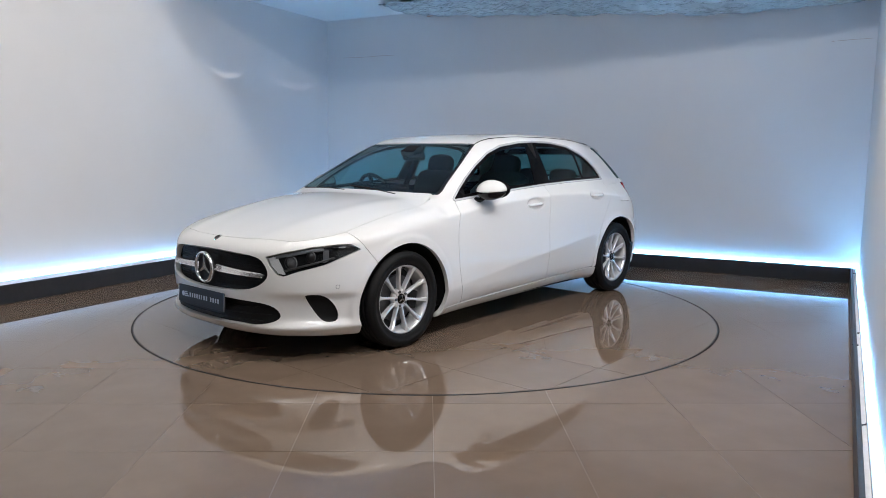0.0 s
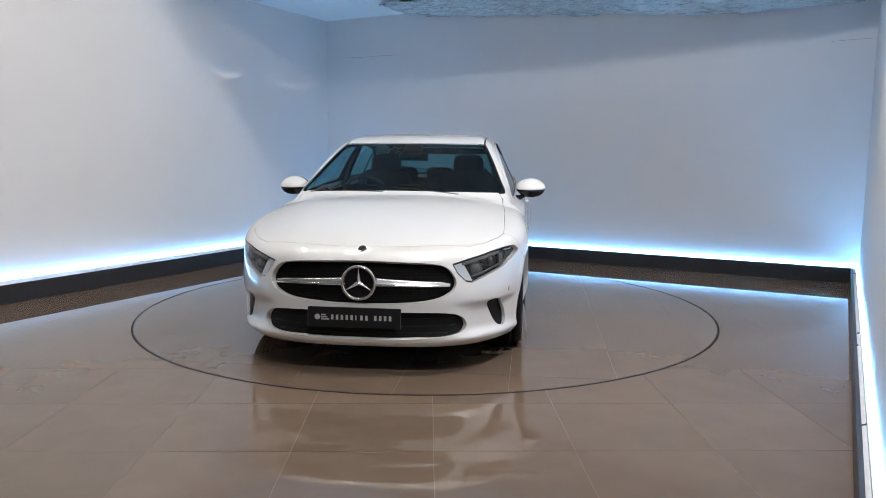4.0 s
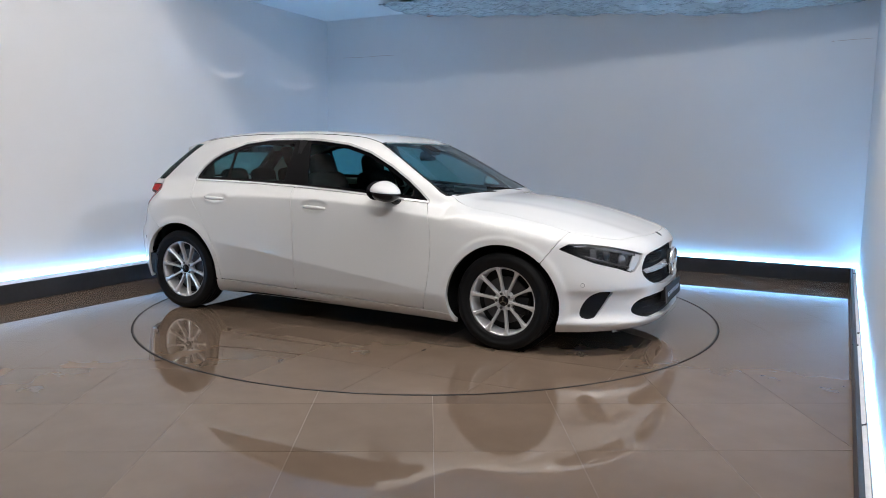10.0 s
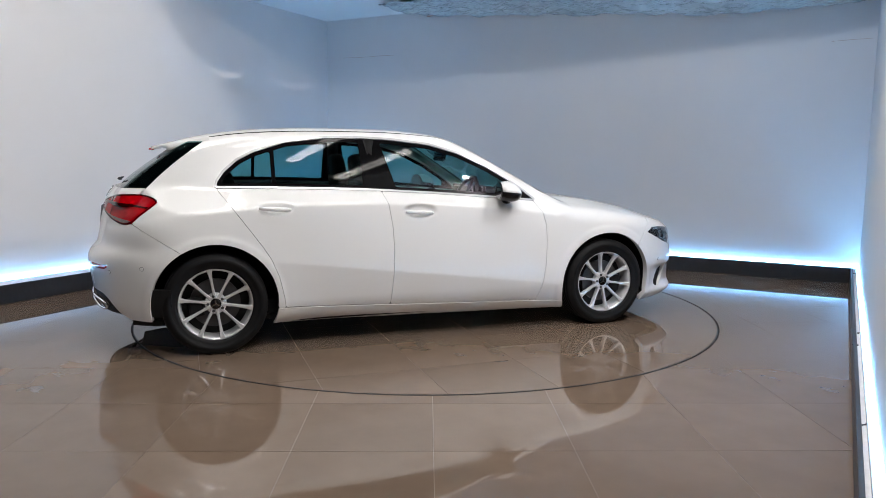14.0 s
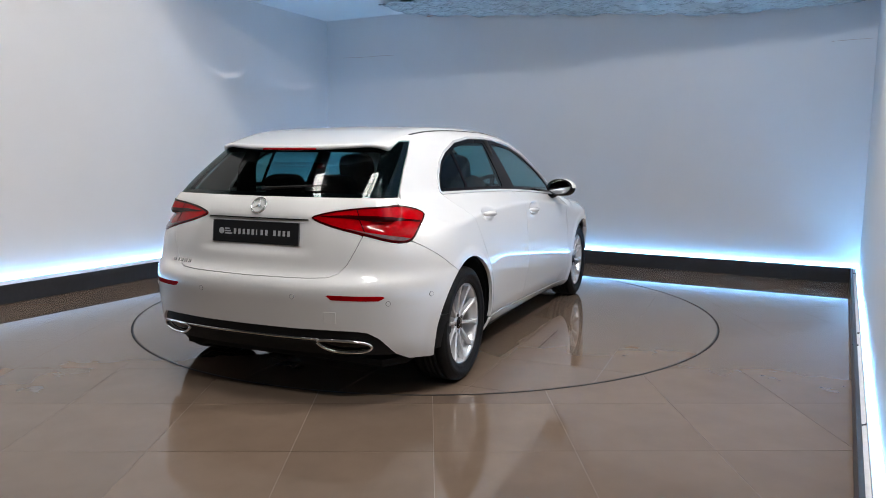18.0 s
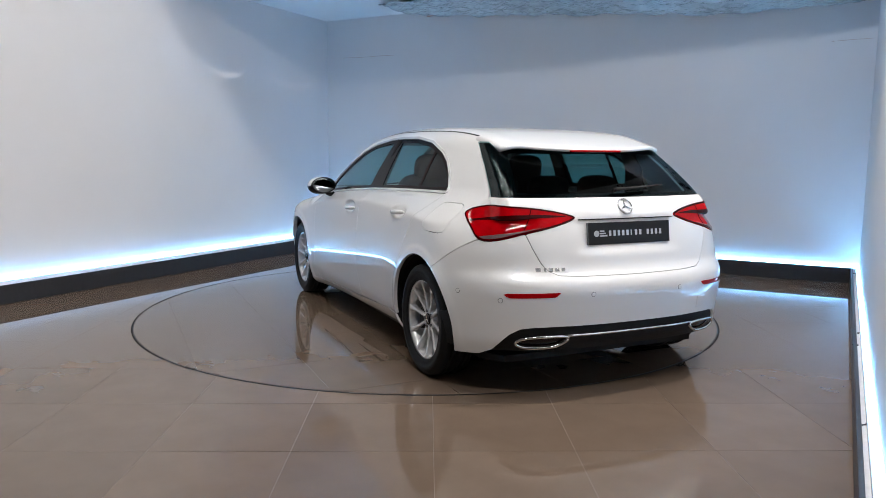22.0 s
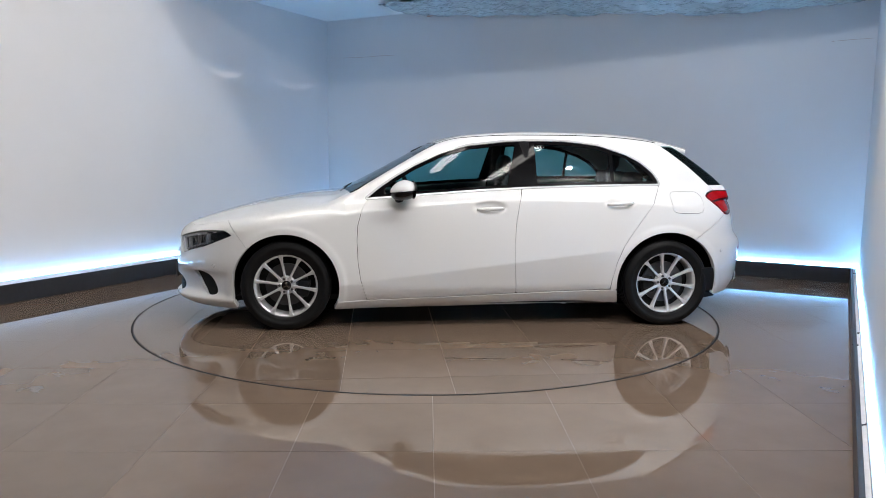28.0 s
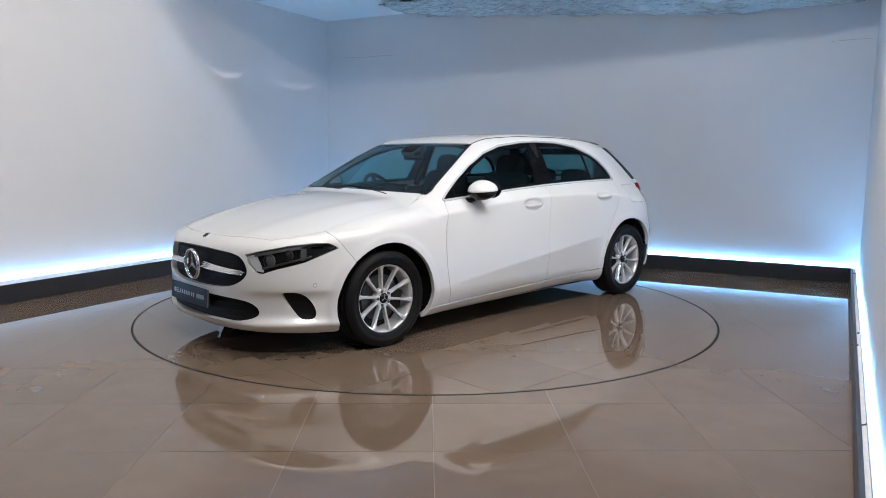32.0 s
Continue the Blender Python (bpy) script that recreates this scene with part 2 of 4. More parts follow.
def ring_cut(x0, x1, y0, y1, r, inside):
    """The outline of a tile less (or within) a circle about the origin; None if nothing is left."""
    pts = []
    n = 14
    corners = [(x0, y0), (x1, y0), (x1, y1), (x0, y1)]
    for (ax, ay), (bx, by) in zip(corners, corners[1:] + corners[:1]):
        for k in range(n):
            pts.append((ax + (bx - ax) * k / n, ay + (by - ay) * k / n))
    keep = [(math.hypot(*q) < r) == inside for q in pts]
    if all(keep):
        return corners
    if not any(keep):
        return None
    m = len(pts)
    s = next(i for i in range(m) if keep[i] and not keep[i - 1])
    run = []
    for i in range(m):
        if keep[(s + i) % m]:
            run.append(pts[(s + i) % m])
        else:
            break
    cut = lambda a, b: next(q for q in ((a[0] + (b[0] - a[0]) * t / 40, a[1] + (b[1] - a[1]) * t / 40) for t in range(41)) if (math.hypot(*q) < r) == inside)
    first, last = cut(pts[s - 1], run[0]), cut(pts[(s + len(run)) % m], run[-1])
    a0, a1 = math.atan2(last[1], last[0]), math.atan2(first[1], first[0])
    d = (a1 - a0 + math.pi) % (2 * math.pi) - math.pi
    arc = [(r * math.cos(a0 + d * k / 12), r * math.sin(a0 + d * k / 12)) for k in range(0, 13)]
    keepers = [q for q in run if q in corners]
    return [first] + keepers + [last] + arc[1:-1]


def lay(parent, xs, ys, r, inside, gap, name="tile"):
    full = None
    for x0, x1 in zip(xs, xs[1:]):
        for y0, y1 in zip(ys, ys[1:]):
            o = ring_cut(x0 + gap, x1 - gap, y0 + gap, y1 - gap, r, inside)
            if not o or len(o) < 3:
                continue
            if len(o) == 4 and o[0] == (x0 + gap, y0 + gap):
                if full is None:
                    bm = prism([(-(x1 - x0) / 2 + gap, -(y1 - y0) / 2 + gap), ((x1 - x0) / 2 - gap, -(y1 - y0) / 2 + gap), ((x1 - x0) / 2 - gap, (y1 - y0) / 2 - gap), (-(x1 - x0) / 2 + gap, (y1 - y0) / 2 - gap)], -0.009, 0)
                    full = bpy.data.meshes.new(name)
                    bm.to_mesh(full)
                    bm.free()
                    full.materials.append(TILE)
                ob = new(name, full)
                ob.parent = parent
                ob.location = ((x0 + x1) / 2, (y0 + y1) / 2, 0)
            else:
                part(name, prism(o, -0.009, 0), TILE, parent)


GX = [0.027 + PITCH * k for k in range(-8, 9)]
GY = [-2.938 + 0.592 * k for k in range(-12, 13)]
lay(floor, GX, GY, HOLE, False, 0.0011)

turntable = tagged(new("turntable"), "round turntable tiled like the floor, with a dark rim gap", "turntable")
v, f = spin([(0.001, -0.0012), (DISC - .003, -0.0012), (DISC - .003, -0.05)], 160, "Z")
raw("base_plate", v, f, GROUT, turntable)
lay(turntable, [-2.4 + 0.6 * k for k in range(9)], [-2.25 + 0.595 * k for k in range(9)], DISC, True, 0.0010)
v, f = spin([(DISC, -0.02), (DISC, 0.0005), (DISC - .006, 0.0008), (DISC - .006, -.02)], 200, "Z")
raw("rim", v, f, DARK_METAL, turntable, "thin dark steel edge")
# a black ring laid in as the shade of the open rim gap
v, f = spin([(DISC + .0004, -0.05), (DISC + .0004, -0.0007), (HOLE - .0004, -0.0007), (HOLE - .0004, -0.05)], 200, "Z")
raw("gap_seal", v, f, PLASTIC, turntable, "black ring standing in for the shade of the rim gap")

def curve(xs, ys, ease=0.0):
    """A smooth curve through a few knots (monotone cubic), its bends eased over some metres."""
    xs, ys = np.array(xs, float), np.array(ys, float)
    d = np.diff(ys) / np.diff(xs)
    m = np.empty(len(xs))
    m[0], m[-1] = d[0], d[-1]
    for i in range(1, len(xs) - 1):
        m[i] = 0 if d[i - 1] * d[i] <= 0 else 2 * d[i - 1] * d[i] / (d[i - 1] + d[i])

    def f(q):
        q = np.asarray(q, float)
        i = np.clip(np.searchsorted(xs, q) - 1, 0, len(xs) - 2)
        h = xs[i + 1] - xs[i]
        t = (q - xs[i]) / h
        inside = ((2 * t**3 - 3 * t**2 + 1) * ys[i] + (t**3 - 2 * t**2 + t) * h * m[i]
                  + (3 * t**2 - 2 * t**3) * ys[i + 1] + (t**3 - t**2) * h * m[i + 1])
        return np.where(q < xs[0], ys[0] + (q - xs[0]) * m[0], np.where(q > xs[-1], ys[-1] + (q - xs[-1]) * m[-1], inside))
    if not ease:
        return f
    step = ease / 12
    base = np.arange(xs[0] - 1.0, xs[-1] + 1.0, step)
    k = np.exp(-.5 * (np.arange(-40, 41) / 12.0) ** 2)
    soft = np.convolve(f(base), k / k.sum(), "same")[45:-45]
    base = base[45:-45]
    return lambda q: np.interp(q, base, soft)


def smax(a, b, r):
    """The larger of two fields, rounded over about r metres."""
    h = np.clip(r - np.abs(a - b), 0, None) / r
    return np.maximum(a, b) + h * h * r / 4


def smin(a, b, r):
    return -smax(-a, -b, r)


# the car: x ahead, y to its left, z up, from the middle of the wheelbase on the ground
SECTION = curve([.10, .16, .20, .27, .36, .46, .56, .66, .74, .81, .86, .91, .97, 1.06],
                [0.799, 0.848, 0.872, 0.881, 0.888, 0.898, 0.900, 0.900, 0.901, 0.887, 0.858, 0.811, 0.751, 0.725], .022)
NOSE = curve([.08, .13, .18, .24, .32, .45, .54, .62, .68, .73, .78, .90],
             [2.119, 2.206, 2.250, 2.260, 2.252, 2.250, 2.236, 2.222, 2.207, 2.174, 2.094, 1.835], .020)
TAIL = curve([.15, .24, .32, .42, .50, .555, .60, .632, .66, .70, .76, .86, .95, 1.03, 1.10],
             [2.015, 2.065, 2.104, 2.114, 2.124, 2.131, 2.126, 2.100, 2.074, 2.063, 2.054, 2.035, 2.002, 1.938, 1.842], .016)
FULL = curve([.15, .30, .55, .70, .81, .86, .91, .96, 1.03, 1.10], [.913, .908, .9005, .8945, .889, .885, .879, .870, .852, .83], .03)
BONNET = curve([.4, .95, 1.1, 1.3, 1.55, 1.8, 2.0, 2.12, 2.2, 2.3], [0.985, 0.953, 0.943, 0.925, 0.882, 0.823, 0.764, 0.722, 0.697, 0.621], .06)
BELT = curve([-2.1, -1.7, -1.3, -.9, -.4, .1, .5, .8, 1.1, 1.5, 2.0], [1.03, 1.03, 1.024, 1.019, 1.004, .978, .945, .918, .895, .85, .70], .12)
BELT_W = curve([-2.1, -1.9, -1.7, -1.3, -.9, -.4, .1, .5, .8, 1.1, 1.4], [0.608, 0.634, 0.659, 0.716, 0.751, 0.777, 0.792, 0.799, 0.792, 0.765, 0.695], .10)
ROOF = curve([-1.9, -1.72, -1.55, -1.3, -1.0, -.6, -.3, 0, .25, .5], [1.204, 1.267, 1.316, 1.371, 1.400, 1.409, 1.409, 1.390, 1.363, 1.316], .10)
SCREEN = curve([.0, .25, .5, .75, 1.0, 1.15, 1.4], [1.466, 1.362, 1.234, 1.096, 0.966, 0.889, 0.767], .12)
HATCH = curve([.8, .95, 1.03, 1.10, 1.17, 1.235, 1.30, 1.4], [2.06, 1.990, 1.930, 1.846, 1.752, 1.660, 1.565, 1.42], .05)
WB = 1.3645
XF0, XR0, NF, NR, NRZ, CROWN, CROWN_P = 1.340, 1.489, 2.433, 2.327, 0.363, 0.074, 2.9
TUMBLE, TUMBLE2, ROOF_C, ROOF_P, BOW, BOW_R = 0.427, 0.275, 0.017, 2.360, 0.180, 0.20


def flare(x, z):
    """The swell of the wings round the wheels."""
    g = 0
    for cx, amp in ((WB, .011), (-WB, .010)):
        r = np.hypot(x - cx, z - .308)
        g = g + amp * np.exp(-((r - .37) / .15) ** 2) + .007 * (1 - np.tanh((r - .418) / .012)) / 2
    return g


def lower(x, y, z):
    ay = np.abs(y)
    # the doors stay full up to a crease below the windows
    mix = np.clip((1.55 - x) / .90, 0, 1) * np.clip((x + 1.85) / .5, 0, 1) * np.clip((z - .16) / .16, 0, 1)
    mix = mix * mix * (3 - 2 * mix)
    w = SECTION(z) * (1 - mix) + FULL(z) * mix + flare(x, z)
    # a crease that climbs along the doors, fading to both ends
    d = z - (.345 + .12 * (.8 - x))
    w = w - .098 * (np.sqrt(d * d + .00001) - d) * np.clip(1 - (np.abs(x + .05) / 1.15) ** 4, 0, 1)
    # bowls behind the door handles
    for hx, hz in ((-.066, .862), (-1.0, .900)):
        w = w - .024 * np.exp(-(((x - hx) / .102) ** 2 + ((z - hz) / .040) ** 2) ** 3)
    xf = np.clip(x - XF0, 0, None) / (NOSE(z) - XF0)
    xr = np.clip(-XR0 - x, 0, None) / (TAIL(z) - XR0)
    nr = NR - NRZ * .5 * (1 + np.tanh((z - .82) / .16))
    plan = (np.clip(xf, 0, 3) ** NF + np.clip(xr, 0, 3) ** nr + (ay / np.maximum(w, .1)) ** 3.0) ** (1 / 2.6) - 1
    f = plan * .93
    k = np.clip((.98 - x) / .30, 0, 1)
    k = k * k * (3 - 2 * k)
    top = BONNET(x) * (1 - k) + (BELT(x) + .09) * k
    crown = np.clip((x - .6) / .5, 0, 1)
    top = top - crown * (CROWN * (ay / .8) ** CROWN_P)
    # creases that run from the screen to the lamps
    top = top + crown * .005 * np.exp(-((ay - (.58 - .16 * (x - 1.0))) / .09) ** 2)
    f = smax(f, (z - top) * .93, .07)
    shoulder = (z - (BELT(x) - .004 + (BELT_W(x) - ay) * .82)) * .77 - .25 * np.clip(x - .95, 0, 1)
    f = smax(f, shoulder, .010)
    # the hollow between intake and side vent
    a = np.degrees(np.arctan2(ay, x - 1.1))
    f = f + np.where(x > 1.4, .026 * np.exp(-((a - 39.5) / 12.0) ** 4 - ((z - .318) / .082) ** 6), 0)
    # the lip along the foot of the bumper
    f = f - np.where(x > 1.4, .012 * np.exp(-((z - .205) / .020) ** 2) * np.clip((a - 16) / 12, 0, 1) * np.clip((62 - a) / 10, 0, 1), 0)
    # the hollow round the rear plate and the step on top of the rear bumper
    f = f + np.where(x < -1.6, .022 * np.exp(-(ay / .315) ** 8 - ((z - .828) / .082) ** 6), 0)
    return smax(f, .13 + .028 * np.clip((.9 - x) / 1.9, 0, 1) * (x > -1.3) - z + .05 * np.clip(np.abs(x) - 1.7, 0, 1), .05)


def upper(x, y, z):
    ay = np.abs(y)
    h = z - BELT(x)
    side = ay - (BELT_W(x) - TUMBLE * h - TUMBLE2 * h * np.abs(h))
    roof = z - (ROOF(x) - ROOF_C * (ay / .6) ** ROOF_P)
    xs = x + BOW * ay**2.2
    screen = (z - SCREEN(xs)) * .90
    rear = (-x - (HATCH(z) - BOW_R * ay**2.4 - .76 * np.clip(.99 - z, 0, 1) * ay**2)) * .75
    f = smax(roof, side, .10)
    f = smax(f, screen, .045)
    f = smax(f, rear, .05)
    return smax(f, .85 + .05 * np.clip((-x - 1.3) / .4, 0, 1) - z, .03)


def pane_side(x, y, z):
    """The side glass alone: no fillet at the belt, a slight one at the roof."""
    h = z - BELT(x)
    roof = z - (ROOF(x) - ROOF_C * (np.abs(y) / .6) ** ROOF_P)
    return smax(np.abs(y) - (BELT_W(x) - TUMBLE * h - TUMBLE2 * h * np.abs(h)), roof, .06)


def pane_rear(x, y, z):
    h, ay = z - BELT(x), np.abs(y)
    return smax((-x - (HATCH(z) - BOW_R * ay**2.4)) * .75, ay - (BELT_W(x) - TUMBLE * h - TUMBLE2 * h * np.abs(h)), .05)


def body(x, y, z):
    return smin(lower(x, y, z), upper(x, y, z), .018)


def solve_on(start, way, far, steps=15, solid=body):
    """Bisection for the last crossing of the body along rays from inside; start and way are (n, 3)."""
    n = 26
    d = np.linspace(0, far, n)
    lo, hi = np.zeros(len(start)), np.full(len(start), far)
    P = start[:, None] + way[:, None] * d[None, :, None]
    F = solid(P[..., 0], P[..., 1], P[..., 2])
    inside = F < 0
    last = np.where(inside.any(1), n - 1 - inside[:, ::-1].argmax(1), 0)
    lo, hi = d[last], d[np.minimum(last + 1, n - 1)]
    for _ in range(steps):
        mid = (lo + hi) / 2
        Q = start + way * mid[:, None]
        s = solid(Q[:, 0], Q[:, 1], Q[:, 2]) < 0
        lo, hi = np.where(s, mid, lo), np.where(s, hi, mid)
    return start + way * lo[:, None], inside.any(1)


# ---- panels cut from the car's surface ----
def sdf(poly, u, v):
    """Signed distance to a closed outline, negative inside."""
    P = np.array(poly, float)
    u, v = np.asarray(u, float), np.asarray(v, float)
    best, odd = np.full(u.shape, 1e9), np.zeros(u.shape, bool)
    for (ax, ay), (bx, by) in zip(P, np.roll(P, -1, 0)):
        ex, ey = bx - ax, by - ay
        t = np.clip(((u - ax) * ex + (v - ay) * ey) / (ex * ex + ey * ey + 1e-12), 0, 1)
        best = np.minimum(best, np.hypot(u - ax - t * ex, v - ay - t * ey))
        if ay != by:
            odd ^= ((ay > v) != (by > v)) & (u < ex * (v - ay) / ey + ax)
    return np.where(odd, -best, best)


def rounded(points, times=2):
    """An outline with its corners cut twice, for soft corners."""
    for _ in range(times):
        out = []
        for a, b in zip(points, points[1:] + points[:1]):
            out += [(a[0] * .75 + b[0] * .25, a[1] * .75 + b[1] * .25), (a[0] * .25 + b[0] * .75, a[1] * .25 + b[1] * .75)]
        points = out
    return points


def normals(P, solid=body):
    h = 2e-3
    g = np.stack([solid(P[:, 0] + h, P[:, 1], P[:, 2]) - solid(P[:, 0] - h, P[:, 1], P[:, 2]),
                  solid(P[:, 0], P[:, 1] + h, P[:, 2]) - solid(P[:, 0], P[:, 1] - h, P[:, 2]),
                  solid(P[:, 0], P[:, 1], P[:, 2] + h) - solid(P[:, 0], P[:, 1], P[:, 2] - h)], -1)
    return g / (np.linalg.norm(g, axis=1, keepdims=True) + 1e-12)


def lattice(a, b, make, solid=body):
    A, B = np.meshgrid(a, b, indexing="ij")
    start, way, far = make(A.ravel(), B.ravel())
    P, ok = solve_on(start, way, far, 15, solid)
    n, m = A.shape
    i = (np.arange(n - 1)[:, None] * m + np.arange(m - 1)[None]).ravel()
    Q = np.stack([i, i + m, i + m + 1, i + 1], -1)
    Q = Q[ok[Q].all(1)]
    return P, Q, normals(P, solid)


one = np.ones_like
SIDE = lattice(np.arange(-2.0, 1.95, .0095), np.arange(.135, 1.41, .0075), lambda x, z: (np.stack([x, 0 * x, z], -1), np.stack([0 * x, one(x), 0 * x], -1), 1.1))
TOP = lattice(np.arange(-1.9, 2.16, .014), np.arange(-.84, .845, .014), lambda x, y: (np.stack([x, y, 0 * x + .55], -1), np.stack([0 * x, 0 * x, one(x)], -1), 1.1))
FCX, RCX = 1.1, -1.1
polar = lambda cx, s: lambda a, z: (np.stack([0 * a + cx, 0 * a, z], -1), np.stack([s * np.cos(a), np.sin(a), 0 * a], -1), 1.35)
NOSE_GRID = lattice(np.radians(np.arange(-74, 74.1, .62)), np.arange(.135, .79, .0095), polar(FCX, 1))
TAIL_GRID = lattice(np.radians(np.arange(-80, 80.1, .62)), np.arange(.15, 1.32, .0095), polar(RCX, -1))


# finer grids for the lamps, one for each side
def flipped(grid):
    return grid[0] * (1, -1, 1), grid[1][:, ::-1], grid[2] * (1, -1, 1)


HEAD_GRID = lattice(np.radians(np.arange(23, 57, .22)), np.arange(.50, .72, .0034), polar(FCX, 1))
LAMP_GRID = lattice(np.radians(np.arange(16, 56, .22)), np.arange(.78, 1.0, .0034), polar(RCX, -1))
HEADS, LAMPS = {1: HEAD_GRID, -1: flipped(HEAD_GRID)}, {1: LAMP_GRID, -1: flipped(LAMP_GRID)}


# the glass on surfaces of its own
SIDE_GLASS = lattice(np.arange(-1.40, .86, .0115), np.arange(.90, 1.36, .0095), lambda x, z: (np.stack([x, 0 * x, z], -1), np.stack([0 * x, one(x), 0 * x], -1), 1.1), pane_side)
REAR_GLASS = lattice(np.radians(np.arange(-80, 80.1, .8)), np.arange(1.00, 1.33, .0095), polar(RCX, -1), pane_rear)
FRONT_GLASS = lattice(np.arange(.25, 1.06, .014), np.arange(-.84, .845, .014), lambda x, y: (np.stack([x, y, 0 * x + .70], -1), np.stack([0 * x, 0 * x, one(x)], -1), 1.0), upper)


def clip(grid, field):
    """The part of a grid where the field is negative, cut along its zero line. Returns verts, normals, faces."""
    P, Q, N = grid
    f = field(P[:, 0], P[:, 1], P[:, 2]) if callable(field) else field
    inside = f < 0
    c = inside[Q].sum(1)
    polys = Q[c == 4].tolist()
    V, M, seen = [], [], {}
    base = len(P)

    def mid(a, b):
        k = (a, b) if a < b else (b, a)
        if k not in seen:
            t = f[a] / (f[a] - f[b])
            V.append(P[a] + t * (P[b] - P[a]))
            M.append(N[a] + t * (N[b] - N[a]))
            seen[k] = base + len(V) - 1
        return seen[k]
    for q in Q[(c > 0) & (c < 4)].tolist():
        out = []
        for a, b in zip(q, q[1:] + q[:1]):
            if inside[a]:
                out.append(a)
            if inside[a] != inside[b]:
                out.append(mid(a, b))
        if len(out) > 2:
            polys.append(out)
    allv = np.concatenate([P, np.array(V).reshape(-1, 3)])
    alln = np.concatenate([N, np.array(M).reshape(-1, 3)])
    used = np.unique(np.concatenate([np.array(q) for q in polys])) if polys else np.array([], int)
    back = np.full(len(allv), -1)
    back[used] = np.arange(len(used))
    return allv[used], alln[used], [[int(back[i]) for i in q] for q in polys]


def panel(name, grid, field, mat, parent, label="", out=0.0, depth=0.012, mirror=False, bow=None):
    """One pressed panel: the cut surface, set out along its normals, with its edge turned in by depth."""
    V, N, F = clip(grid, field)
    if not F:
        return None
    N = N / (np.linalg.norm(N, axis=1, keepdims=True) + 1e-12)
    V = V + N * out
    if bow is not None:
        V = V + N * bow(V)[:, None]
    edges = {}
    for q in F:
        for a, b in zip(q, q[1:] + q[:1]):
            if (b, a) in edges:
                edges[(b, a)] = None
            else:
                edges[(a, b)] = 1
    rim = [k for k, w in edges.items() if w and (k[1], k[0]) not in edges]
    if depth:
        ids = sorted({i for e in rim for i in e})
        n0 = len(V)
        top = {i: n0 + 2 * k for k, i in enumerate(ids)}
        ext = np.empty((2 * len(ids), 3))
        ext[0::2] = V[ids]
        ext[1::2] = V[ids] - N[ids] * depth
        V = np.concatenate([V, ext])
        F = F + [[top[b], top[a], top[a] + 1, top[b] + 1] for a, b in rim]
    # turn faces outwards
    q = F[0]
    fn = np.cross(V[q[1]] - V[q[0]], V[q[2]] - V[q[1]])
    flip = fn @ N[q[0]] < 0
    made = []
    for s in ((1, -1) if mirror else (1,)):
        W = V * (1, s, 1)
        G = [g[::-1] for g in F] if (flip != (s < 0)) else F
        made.append(raw(name, W, G, mat, parent, label, smooth=True))
    return made if mirror else made[0]


def both(*fields):
    return np.maximum.reduce(fields)


# outlines: DLO is the side window opening
DLO = [(.80, .921), (.72, .985), (.62, 1.055), (.47, 1.143), (.27, 1.236), (.07, 1.291), (-.2, 1.322), (-.4, 1.330), (-.65, 1.327), (-.9, 1.298), (-1.1, 1.235),
       (-1.2, 1.184), (-1.285, 1.112), (-1.325, 1.055), (-1.335, 1.024), (-1.0, 1.020), (-.65, 1.012), (-.3, .999), (.08, .977), (.45, .949)]
HOOD = [(.99, 0), (.985, .3), (.955, .55), (.925, .70), (1.0, .728), (1.2, .752), (1.4, .762), (1.6, .768), (1.76, .772), (1.84, .745), (1.95, .68), (2.03, .60),
        (2.06, .52), (2.095, .42), (2.122, .28), (2.135, .12), (2.138, 0)]
WIND = [(1.03, 0), (1.015, .3), (.98, .52), (.94, .69), (.912, .742), (.86, .738), (.80, .715), (.55, .641), (.30, .560), (.325, .3), (.335, 0)]
HEAD = [(53.9, .668), (51.0, .697), (46, .698), (39, .684), (31, .653), (25.8, .627), (27.2, .575), (29.6, .529), (31.5, .522), (36, .552), (43.5, .588)]
VENT = rounded([(36.6, .402), (38.6, .412), (42.4, .408), (45.6, .345), (47.0, .275), (46.2, .240), (42.6, .240), (40.6, .275), (38.4, .34)], 2)
GRILLE = rounded([(.545, .512), (.50, .60), (.43, .632), (.2, .642), (0, .645), (-.2, .642), (-.43, .632), (-.50, .60), (-.545, .512), (-.47, .445), (-.33, .418), (0, .404), (.33, .418), (.47, .445)], 2)
INTAKE = rounded([(.60, .262), (.56, .345), (.43, .366), (0, .366), (-.43, .366), (-.56, .345), (-.60, .262), (-.50, .226), (-.25, .214), (0, .212), (.25, .214), (.50, .226)], 2)
TAILLAMP = [(18.8, .921), (24, .945), (31.4, .964), (39, .976), (45.0, .978), (50.6, .962), (53.4, .936), (52.4, .912), (49.6, .865), (47.2, .815), (44.5, .800), (40, .812), (34.8, .838), (26.4, .872), (21, .902)]
GATE = [(0, .630), (.33, .634), (.44, .640), (.485, .66), (.518, .70), (.552, .77), (.585, .86), (.605, .93), (.64, .955), (.80, .960), (.80, 1.016), (0, 1.016)]
BDOOR = [(-.306, 1.0), (-.275, .90), (-.252, .76), (-.245, .648), (-.248, .45), (-.262, .24)]
FDOOR = [(.79, .925), (.835, .84), (.862, .74), (.869, .635), (.862, .48), (.845, .36), (.805, .215)]
RDOOR = [(-1.345, 1.03), (-1.318, .985), (-1.283, .94), (-1.184, .804), (-1.08, .66), (-1.03, .58), (-.985, .47), (-.955, .34), (-.945, .262)]
FUEL = rounded([(-1.42, .972), (-1.52, .972), (-1.61, .970), (-1.637, .94), (-1.635, .89), (-1.63, .845), (-1.605, .822), (-1.5, .821), (-1.41, .824), (-1.384, .85), (-1.388, .90), (-1.393, .95)], 1)
